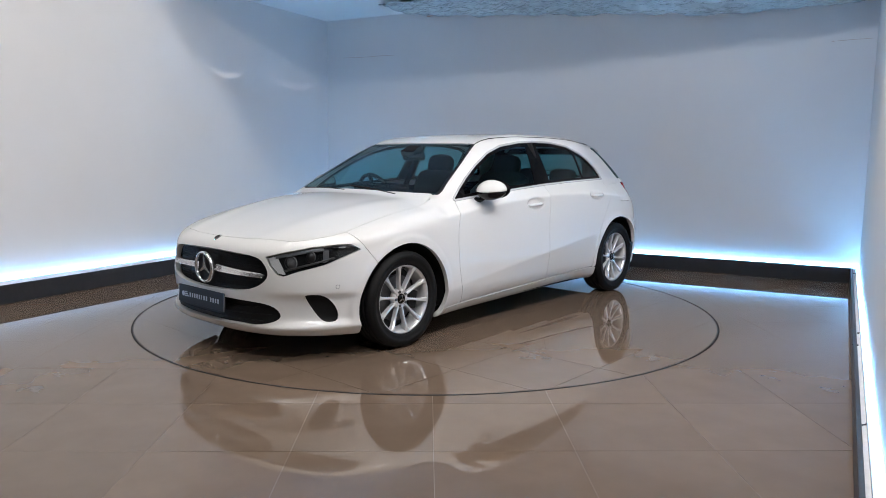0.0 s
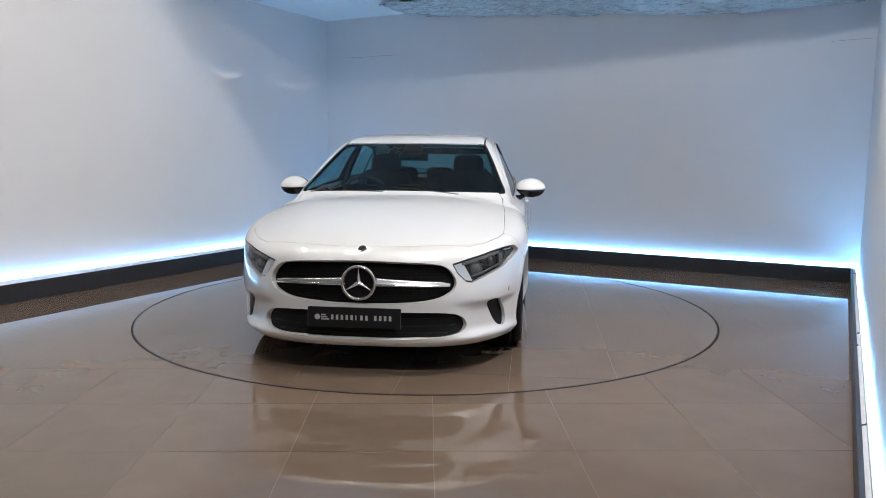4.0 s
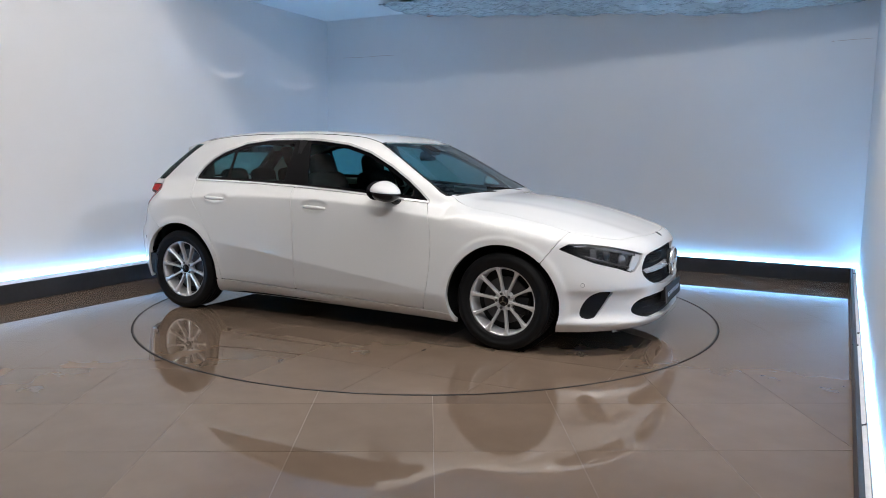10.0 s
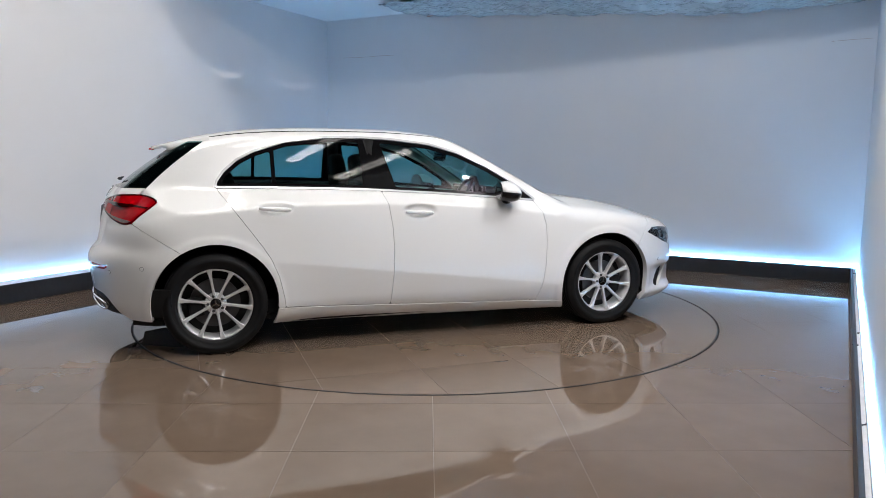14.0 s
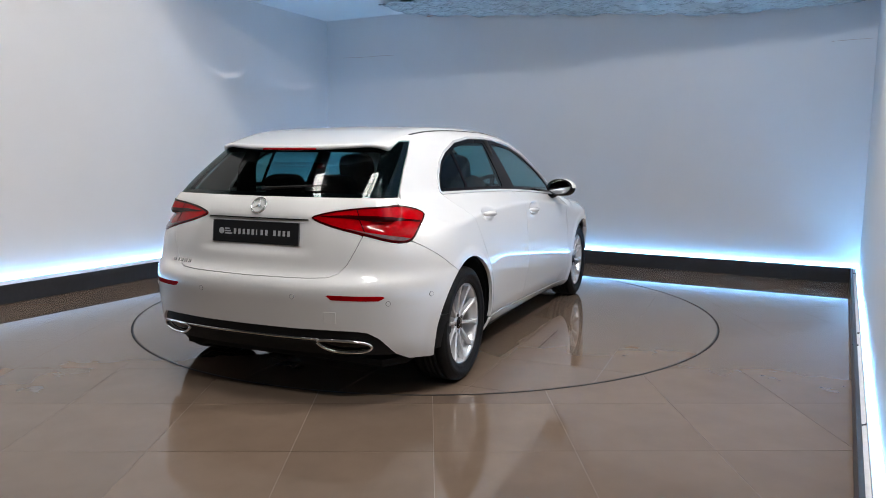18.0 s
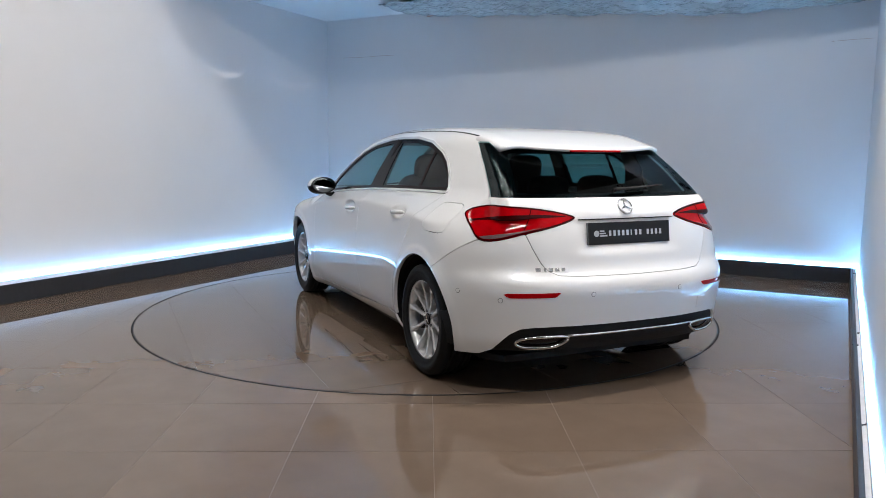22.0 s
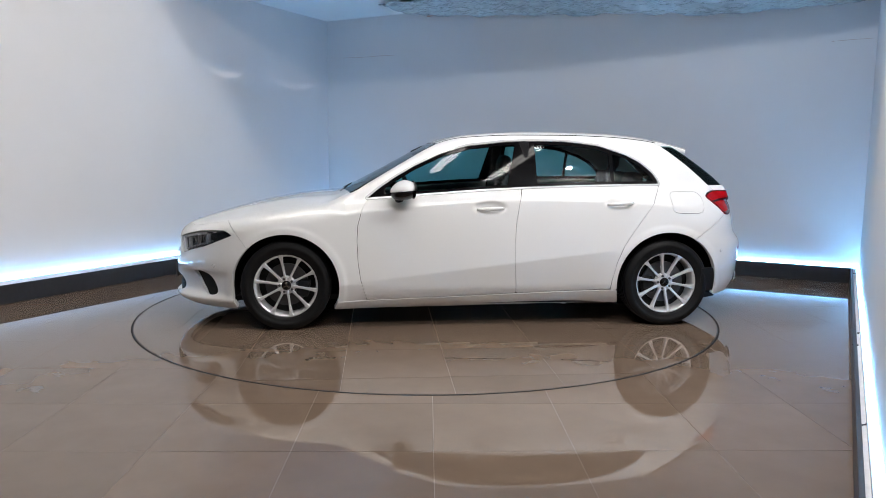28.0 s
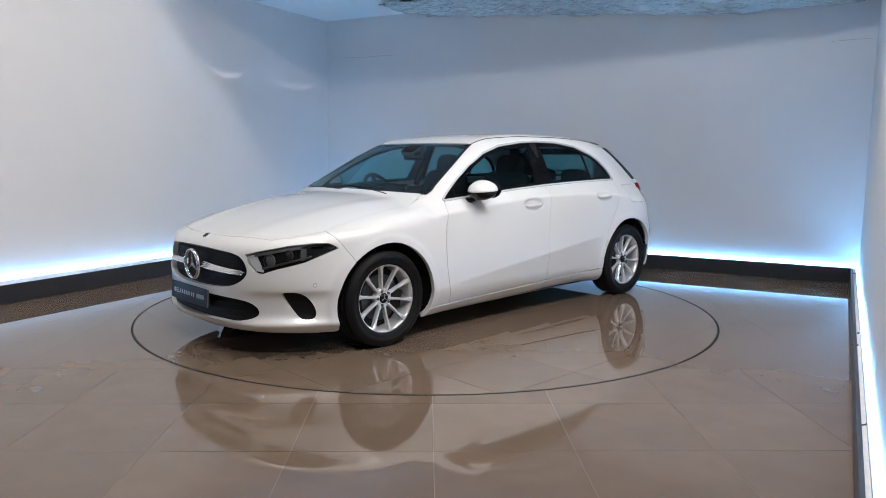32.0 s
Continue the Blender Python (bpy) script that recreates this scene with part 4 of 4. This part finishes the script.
# ---- mirrors, handles, trim ----
for s in (1, -1):
    c = Vector((.545, s * .922, .985))
    for nm, keep_up, mat, lab in (("wing_mirror", True, PAINT, "white wing mirror with a black lower half"), ("mirror_base", False, BLACK, "black mirror foot")):
        bm = ball(.096, .112, .070, 32)
        for v in bm.verts:
            if v.co.x < -.062:
                v.co.x = -.062 + (v.co.x + .062) * .15
            if v.co.x > 0:
                v.co.z -= .22 * v.co.x
        moved(bm, Matrix.Rotation(radians(s * 10), 4, "Z"))
        geom = bm.verts[:] + bm.edges[:] + bm.faces[:]
        cut = bmesh.ops.bisect_plane(bm, geom=geom, plane_co=(0, 0, -.006), plane_no=(.10, 0, 1), clear_inner=keep_up, clear_outer=not keep_up)
        bmesh.ops.holes_fill(bm, edges=[e for e in bm.edges if e.is_boundary])
        if keep_up:
            mirror = part(nm, moved(bm, Matrix.Translation(c)), mat, car, lab, smooth=True)
        else:
            moved(bm, Matrix.Scale(.985, 4))
            part(nm, moved(bm, Matrix.Translation(c)), mat, mirror, lab, smooth=True)
    tube("mirror_arm", [c + Vector((.02, -s * .03, -.045)), c + Vector((.03, -s * .08, -.075)), c + Vector((.035, -s * .155, -.06))], [.03, .032, .03], BLACK, mirror, flat=.6)
    bm = ball(.004, .092, .056, 24)
    part("mirror_rim", moved(ball(.006, .105, .064, 24), Matrix.Translation(c + Vector((-.064, 0, .002))) @ Matrix.Rotation(radians(s * 10), 4, "Z")), BLACK, mirror, smooth=True)
    part("mirror_glass", moved(bm, Matrix.Translation(c + Vector((-.069, 0, .004))) @ Matrix.Rotation(radians(s * 10), 4, "Z")), MIRROR, mirror, "mirror glass", smooth=True)
    for hx, hz in ((-.066, .852), (-1.0, .890)):
        pts = []
        for k in range(9):
            q = k / 8
            p_, n_ = on_side(hx - .095 + .19 * q, hz + .004 * (1 - 2 * q), s)
            pts.append(Vector((p_.x, s * (.889 + .006 * math.sin(math.pi * q) - .012 * (2 * q - 1) ** 4 + (.002 if hx > -.5 else .004)), p_.z)))
        hd = tube("door_handle", pts, [.007, .0115, .0125, .013, .013, .013, .0125, .0115, .007], PAINT, car, "white door handle", sides=12, flat=1.1)
    # parking sensors
    for sx, sz in ((1.865, .452), (-1.775, .548)):
        p_, n_ = on_side(sx, sz, s)
        sensor = part("parking_sensor", moved(disc(.0115, .006, 20, .001), facing(p_, n_)), PAINT, car)
        part("sensor_ring", moved(disc(.0128, .003, 20), facing(p_, n_)), LAMP_GREY, sensor)
    for y, z in ((.714, .519), (.275, .546)):
        p_, n_ = on_rear(s * y, z)
        sensor = part("parking_sensor", moved(disc(.0115, .006, 20, .001), facing(p_, n_)), PAINT, car)
        part("sensor_ring", moved(disc(.0128, .003, 20), facing(p_, n_)), LAMP_GREY, sensor)
p_, n_ = on_rear(-.46, .449)
part("tow_cover", moved(box(-.03, .03, -.03, .03, -.002, .0025, .002), facing(p_, n_)), PAINT, car, "square towing eye cover")

# bonnet badge, grille bars, star
p_, n_ = on_front(0, .705)
part("bonnet_badge", moved(disc(.027, .004, 32, .002), facing(p_ + n_ * .0005, n_, (0, 1, 0))), SATIN, car, "small round silver badge")
part("badge_ring", moved(disc(.019, .002, 32), facing(p_ + n_ * .0026, n_, (0, 1, 0))), PLASTIC, car)


def emblem(place, normal, radius, parent, name="star_emblem"):
    m = facing(place, normal)
    v, f = spin([(radius * .84, .0), (radius * .86, radius * .12), (radius * .93, radius * .16), (radius, radius * .10), (radius, -.004)], 56, "Z")
    ob = raw(name, v, f, SATIN, parent, "silver ring emblem", smooth=True)
    ob.matrix_basis = m
    for k in range(3):
        a = math.pi / 2 + 2 * math.pi * k / 3
        t, l, r = Vector((math.cos(a), math.sin(a), 0)) * (radius * .9), Vector((math.cos(a + 1.047), math.sin(a + 1.047), 0)) * radius * .14, Vector((math.cos(a - 1.047), math.sin(a - 1.047), 0)) * radius * .14
        V = [t, l, Vector((0, 0, 0)), r, Vector((0, 0, radius * .14)), t + Vector((0, 0, .004))]
        raw("emblem_point", V, [(5, 1, 4), (5, 4, 3), (0, 1, 5), (0, 5, 3), (0, 3, 2), (0, 2, 1)], SATIN, ob)
    return ob


STAR_Z = .527
p_, n_ = on_front(0, STAR_Z)
star_at = p_ + Vector((.012, 0, 0))
emblem(star_at, (1, 0, -.02), .098, car)
part("emblem_plate", moved(disc(.084, .012, 48), facing(star_at - Vector((.016, 0, 0)), (1, 0, 0))), PLASTIC, car, "black plate behind the emblem")
for s in (1, -1):
    V, F, n = [], [], 22
    for i in range(n + 1):
        q = i / n
        y = .080 + q * .425
        p_, n_ = on_front(s * y, .528 - .012 * q)
        hgt = (.024 - .010 * q) * (1 if q < .93 else .55)
        base = p_ - n_ * .018
        for dz, dx in ((-1, -.01), (-.55, .014), (0, .017), (.12, .006), (.6, .010), (1, -.01)):
            V.append(base + Vector((dx, 0, dz * hgt)))
    for i in range(n):
        for j in range(5):
            F.append((6 * i + j, 6 * i + j + 1, 6 * i + 7 + j, 6 * i + 6 + j))
    bar = raw("grille_bar", V, F, SATIN, car, "silver grille bar", smooth=True)
    v = [tuple(V[6 * i + 2] + Vector((.002, 0, -.006))) for i in range(n + 1)]
    tube("bar_edge", v, .0035, CHROME, bar)
# pins in the grille and slats in the intakes
spots = np.array([(c * .0205 + (r % 2) * .01025, .410 + r * .0152) for r in range(16) for c in range(-26, 27)])
keep = (sdf(GRILLE, spots[:, 0], spots[:, 1]) < -.012) & (np.hypot(spots[:, 0], spots[:, 1] - STAR_Z) > .09) & (np.abs(spots[:, 1] - .524) > .030)
spots = spots[keep]
seats_, _ = solve_on(np.stack([0 * spots[:, 0] + 1.0, spots[:, 0], spots[:, 1]], -1), np.tile([1.0, 0, 0], (len(spots), 1)), 1.5)
pins = [Vector(q) for q in seats_ - normals(seats_) * .040]
verts, faces = [], []
for q in pins:
    b0 = len(verts)
    verts += [q + Vector((.004, 0, .003)), q + Vector((.004, .004, 0)), q + Vector((.004, 0, -.003)), q + Vector((.004, -.004, 0)), q + Vector((0, 0, .005)), q + Vector((0, .006, 0)), q + Vector((0, 0, -.005)), q + Vector((0, -.006, 0))]
    faces += [(b0, b0 + 3, b0 + 2, b0 + 1)] + [(b0 + i, b0 + (i + 1) % 4, b0 + 4 + (i + 1) % 4, b0 + 4 + i) for i in range(4)]
tagged(raw("grille_mesh", verts, faces, PIN, car, "small grey studs in the grille"), kind="stuff")
for z in (.245, .285, .325):
    pts = []
    for k in range(-12, 13):
        y = k * .045
        if sdf(INTAKE, y, z) < -.012:
            p_, n_ = on_front(y, z)
            pts.append(p_ - n_ * .030)
    tube("grille_slat", pts, .0042, PLASTIC, car, sides=6)

# plates: plain bars stand for the print


def plate(name, place, normal, parent):
    m = facing(place, normal)
    ob = part(name, moved(box(-.26, .26, -.056, .056, -.004, .004, .003), m), PLATE, parent, "dark plate with silver print", smooth=False)
    word = lambda x0, x1, h: part("print_bar", moved(box(x0, x1, -h, h, .004, .0052), m), SILVER, ob)
    # paler end strips: the light caught on the plate's edges, put into colour
    for x0, x1 in ((-.2625, -.2595), (.2595, .2625)):
        part("plate_edge", moved(box(x0, x1, -.055, .055, -.0035, .005), m), LAMP_GREY, ob)
    part("print_dot", moved(disc(.016, .0014, 24), m @ Matrix.Translation((-.207, 0, .0046))), SILVER, ob)
    for k, w in ((.012, .028), (0, .036), (-.012, .046)):
        part("print_bar", moved(box(-.187, -.187 + w, k - .0035, k + .0035, .004, .0052), m), SILVER, ob)
    for k in range(8):
        word(-.130 + .0275 * k, -.130 + .0275 * k + (.006 if k == 5 else .014), .0135)
    for k in range(4):
        word(.112 + .0275 * k, .126 + .0275 * k, .0135)


p_, n_ = on_front(0, .335)
plate("front_plate", Vector((2.268, -.022, .335)), (1, 0, .06), car)
part("plate_holder", box(2.225, 2.262, -.24, .19, .288, .382, .006), PLASTIC, car)
p_, n_ = on_rear(0, .836)
plate("rear_plate", p_ + Vector((-.006, -.002, 0)), (-1, 0, .12), car)

LETTER = material("letter_metal", (0.42, 0.42, 0.43), 0.25, metal=0.8)
# tailgate: star, model bar, strip for the recess shadow, high brake light, wiper, spoiler
p_, n_ = on_rear(0, .968)
emblem(p_ + n_ * .002, n_, .046, car, "rear_emblem")
# a dark strip drawn as the shadow of the recess over the plate
tube("handle_strip", [on_rear(-.30 + .6 * k / 12, .908)[0] for k in range(13)], .006, PLASTIC, car, "dark strip in place of the recess shadow above the plate", flat=.5)
for y0, y1 in ((.548, .522), (.505, .495), (.484, .462), (.452, .430), (.418, .400)):
    p_, n_ = on_rear((y0 + y1) / 2, .668)
    part("model_bar", moved(box(-(y0 - y1) / 2, (y0 - y1) / 2, -.009, .009, -.001, .003, .001), facing(p_, n_)), LETTER, car, "small chrome lettering")
# roof spoiler: the roof's line carried on past the glass
V, F, nx, ny = [], [], 12, 40
for i in range(nx + 1):
    for j in range(ny + 1):
        y = (j / ny * 2 - 1)
        ay = abs(y)
        x0, x1 = -1.36, -1.725 + .12 * ay**2.4
        x = x0 + (x1 - x0) * i / nx
        w = .548 - .020 * (i / nx)
        yy = y * w
        z = float(ROOF(x)) - ROOF_C * (abs(yy) / .6) ** ROOF_P - .030 * max(0, ay - .80) ** 2 / .04 * .6 + .003
        V.append((x, yy, z))
top_n = len(V)
V += [(x, y, z - .010 - max(0, 1 - abs((x + 1.40) / .325)) * (.014 + .03 * min(1, max(0, (abs(y) - .44) / .08))) - .010 * max(0, (-1.60 - x) / .12)) for x, y, z in V]
m = ny + 1
for i in range(nx):
    for j in range(ny):
        a = i * m + j
        F += [(a, a + 1, a + m + 1, a + m), (top_n + a, top_n + a + m, top_n + a + m + 1, top_n + a + 1)]
for j in range(ny):
    a = nx * m + j
    F.append((a, a + 1, top_n + a + 1, top_n + a))
for i in range(nx):
    for a, b in ((i * m, (i + 1) * m), ((i + 1) * m + ny, i * m + ny)):
        F.append((a, b, top_n + b, top_n + a))
raw("roof_spoiler", V, F, PAINT, car, "white roof spoiler over the rear window", smooth=True)
part("brake_light", box(-1.733, -1.700, -.165, .165, float(ROOF(-1.725)) - .016, float(ROOF(-1.725)) - .006, .003), RED, car, "dark red high brake light")
panel("rear_window_border", REAR_GLASS, lambda x, y, z: both(1.018 - z, x - hatch_x(z) + .002, z - 1.30, np.minimum.reduce([z - 1.040, np.interp(z, [1.03, 1.28], [.575, .475]) - np.abs(y), 1.245 - z])), BLACK, car, "black band round the rear window", out=-.010, depth=0)
arm = [on_rear(.02 - .05 * k, 1.052 + .003 * k)[0] + Vector((-.02, 0, 0)) for k in range(8)]
wiper = tube("rear_wiper", arm, [.016, .012, .010, .009, .008, .008, .007, .006], PLASTIC, car, "black rear wiper", flat=.7)
for s, y0 in ((1, .42), (-1, -.12)):
    pts = [on_top(1.0 - .006 * k, y0 - .055 * k)[0] + Vector((0, 0, -.004)) for k in range(11)]
    tube("windscreen_wiper", pts, .008, PLASTIC, car, "black windscreen wiper", flat=.8)

# lamps: details in the headlights and tail lights


def arc_on(points, cx, s, sgn, out):
    """Points on the bodywork from angles and heights, set in from it."""
    res = []
    for a, z in points:
        w = np.array([[sgn * math.cos(radians(a)), s * math.sin(radians(a)), 0]])
        P, _ = solve_on(np.array([[cx, 0, z]]), w, 1.35)
        res.append(Vector(P[0]) + Vector(normals(P)[0]) * out)
    return res


def blend(points, n=6):
    out = []
    for (a, b), (c, d) in zip(points, points[1:]):
        out += [(a + (c - a) * k / n, b + (d - b) * k / n) for k in range(n)]
    return out + [points[-1]]


heads = [o for o in car.children if o.name.startswith("headlight")]
for s, h in zip((1, -1), heads):
    for a, z, r in ((33.2, .598, .034), (38.8, .632, .030)):
        q = arc_on([(a, z)], FCX, s, 1, -.022)[0]
        v, f = spin([(.001, .012), (r * .5, .009), (r * .85, 0), (r, -.004), (r * 1.12, .006), (r * 1.15, -.012)], 32, "Z")
        raw("projector", v, f, DARK_METAL if a > 35 else LAMP_GREY, h, "round lamp lens", smooth=True).matrix_basis = facing(q, (1, s * .35, .05))
    tube("lamp_rib", arc_on(blend([(31, .548), (38, .583), (46, .622)]), FCX, s, 1, -.018), .006, DARK_METAL, h)
tails = [o for o in car.children if o.name.startswith("tail_light")]
for s, h in zip((1, -1), tails):
    panel("clear_strip", LAMPS[s], lambda x, y, z: both(lamp(x, y, z) + .009, -s * y, 29 - angle_r(x, y), angle_r(x, y) - 47, z - np.interp(angle_r(x, y), [20, 27, 36, 46], [.902, .880, .849, .824])), CLEAR_RED, h, "pale lower strip", out=.0045, depth=0)
    panel("dark_band", LAMPS[s], lambda x, y, z: both(lamp(x, y, z) + .010, -s * y, np.abs(z - np.interp(angle_r(x, y), [20, 30, 42, 50], [.925, .925, .915, .90])) - np.interp(angle_r(x, y), [21, 30, 38, 47], [.001, .008, .013, .005])), RED_DARK, h, out=.0035, depth=0)
    tube("lamp_split", arc_on(blend([(34.6, .845), (33.2, .91), (32.6, .962)]), RCX, s, -1, .002), .0025, RED_DARK, h)
    panel("lamp_edge", LAMPS[s], lambda x, y, z: both(lamp(x, y, z) + .0, -lamp(x, y, z) - .007, -s * y), RED_DARK, h, out=.004, depth=0)
    panel("reflector", TAIL_GRID, lambda x, y, z: both(sdf([(a / K, q) for a, q in ((24.0, .562), (38.2, .556), (38.9, .548), (37.2, .533), (25.6, .538))], angle_r(x, y) / K, z), -s * y), RED, car, "red bumper reflector", out=.002, depth=.004)
    ring = rounded([(20.6, .338), (29, .338), (34.6, .326), (36.2, .300), (33.6, .276), (26.5, .278), (23.4, .298)], 2)
    pts = arc_on(ring, RCX, s, -1, .004)
    pipe = tube("exhaust_trim", pts, .0075, CHROME, car, "chrome exhaust trim", closed=True)
    panel("exhaust_mouth", TAIL_GRID, lambda x, y, z: both(sdf([(a / K, q) for a, q in ring], angle_r(x, y) / K, z), -s * y), BLACK, pipe, out=-.012, depth=0)
tube("bumper_strip", arc_on([(a, .340) for a in np.linspace(0, 22, 12)], RCX, 1, -1, .003)[::-1] + arc_on([(a, .340) for a in np.linspace(2, 22, 11)], RCX, -1, -1, .003), .006, CHROME, car, "thin chrome strip")

# ---- crumpled plastic sheet under the ceiling ----
PLASTIC_FILM = material("plastic_film", (0.55, 0.57, 0.56), 0.18, spec=0.8, coat=0.6, grain=0.4, scale=9)
V, F, nu, nv = [], [], 150, 60
for i in range(nu + 1):
    for j in range(nv + 1):
        a, b = i / nu, j / nv
        u = -1.95 + 5.0 * a
        v_ = 3.06 - b * (1.15 - .35 * (1 - a))
        sag = .02 + .27 * min(1, a * 1.4)
        q = Vector((u * 5, v_ * 9, 0))
        fold = .030 * noise.noise(q) + .016 * abs(noise.noise(q * 2.3 + Vector((3, 1, 0)))) + .010 * abs(noise.noise(q * 5.1))
        z = 2.97 - sag * (.75 + .25 * math.cos(b * 3)) + fold * 1.2
        V.append(BOOTH @ Vector((u, v_, min(z, 2.992))))
for i in range(nu):
    for j in range(nv):
        a = i * (nv + 1) + j
        F.append((a, a + 1, a + nv + 2, a + nv + 1))
tagged(raw("plastic_sheet", V, F, PLASTIC_FILM, None, "crumpled clear plastic sheet hung under the booth ceiling", smooth=False), category="plastic sheet")


# added spots behind shields imitate thin reflected bows of light on the opposite wall
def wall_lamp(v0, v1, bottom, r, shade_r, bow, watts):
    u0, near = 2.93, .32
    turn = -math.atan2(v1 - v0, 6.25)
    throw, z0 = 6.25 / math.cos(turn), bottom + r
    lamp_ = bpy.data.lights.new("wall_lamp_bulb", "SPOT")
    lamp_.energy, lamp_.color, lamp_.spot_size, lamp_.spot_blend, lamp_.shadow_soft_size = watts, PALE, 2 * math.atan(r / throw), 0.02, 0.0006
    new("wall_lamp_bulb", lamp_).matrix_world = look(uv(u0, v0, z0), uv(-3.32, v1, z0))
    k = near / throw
    # unseen stand, added only to hold the curved shield that shapes the light
    base = tagged(new("wall_lamp"), "unseen helper stand with a round shield, added to shape a bow of light", "wall lamp", "wall lamps in the booth")
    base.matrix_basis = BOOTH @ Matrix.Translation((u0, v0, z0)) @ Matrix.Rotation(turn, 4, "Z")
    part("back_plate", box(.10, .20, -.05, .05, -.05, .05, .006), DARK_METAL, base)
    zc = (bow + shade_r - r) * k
    part("shield", moved(disc(shade_r * k, .002, 64), Matrix.Translation((-near, 0, zc)) @ Matrix.Rotation(math.pi / 2, 4, "Y")), DARK_METAL, base, "dark round shield, added to cut the light to a bow")
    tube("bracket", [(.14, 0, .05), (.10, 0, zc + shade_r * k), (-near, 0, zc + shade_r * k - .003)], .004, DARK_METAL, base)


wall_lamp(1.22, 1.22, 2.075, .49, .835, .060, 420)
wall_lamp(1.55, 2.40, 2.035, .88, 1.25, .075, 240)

# hairline cracks in the wall paint and bits left on the ledge
CRACK = material("crack", (0.42, 0.24, 0.18), 0.9)
for nm, pts in (("a", [(-3.05, 2.505), (-2.8, 2.497), (-2.45, 2.50), (-2.25, 2.497)]), ("b", [(2.75, 2.345), (2.95, 2.352), (3.10, 2.353)])):
    ob = tube("wall_crack", [BOOTH @ Vector((u, WBACK - .0015, z)) for u, z in pts], .0019, CRACK, None, "", sides=5, flat=.6)
    tagged(ob, "thin reddish hairline crack across the wall paint", "crack", kind="structure")
tube("sheet_tape", [BOOTH @ Vector((-1.72, 3.03, 2.93)), BOOTH @ Vector((-1.62, 3.03, 2.94))], .022, CRACK, bpy.data.objects["plastic_sheet"], "brown tape holding the sheet", sides=6, flat=.5)
for k, (du, v_) in enumerate(((.024, 2.70), (.030, .02), (.022, -.32), (.040, -1.75))):
    m = RIGHT @ Matrix.Translation((SKR + du, v_, HIGH - .012)) @ Matrix.Rotation(k * 1.3, 4, "Z")
    screw = part("screw", moved(disc(.006, .008, 12, .001), m @ Matrix.Translation((0, 0, .004))), DARK_METAL, None, "small dark screw lying on the ledge")
    tagged(screw, category="screw", group="screws on the ledge")
    part("shank", moved(box(0, .03, -.002, .002, 0, .004), m), DARK_METAL, screw)
motions_rows = [(0, 227.22), (0.5, 227.60), (1, 229.61), (1.5, 233.11), (2, 238.52), (2.5, 244.25), (3, 250.12), (3.5, 255.95), (4.5, 267.8), (5.5, 279.75), (6.5, 291.55), (7.5, 303.2), (8.5, 314.78),
                (9.5, 326.38), (10.5, 338.03), (11.5, 349.75), (12.5, 361.35), (13.5, 372.81), (14.5, 384.3), (15.5, 396.0), (16.5, 407.85), (17.5, 419.75), (18.5, 431.75), (19.5, 443.75), (20.5, 455.7),
                (21.5, 467.6), (22.5, 479.45), (23.5, 491.25), (24.5, 502.95), (25.5, 514.6), (26.5, 526.35), (27.5, 538.05), (28.5, 549.6), (29.5, 561.0), (30.5, 572.3), (31, 577.45), (31.5, 580.57), (32, 582.08)]
OFFSET = (-.3227, -.1080)


def motions():
    walk(turntable, [(t, pose(0, 0, 0, 0, 0, a)) for t, a in motions_rows])
    rows = []
    for t, a in motions_rows:
        c, s = math.cos(radians(a)), math.sin(radians(a))
        rows.append((t, pose(c * OFFSET[0] - s * OFFSET[1], s * OFFSET[0] + c * OFFSET[1], 0, 0, 0, a)))
    walk(car, rows)


motions()
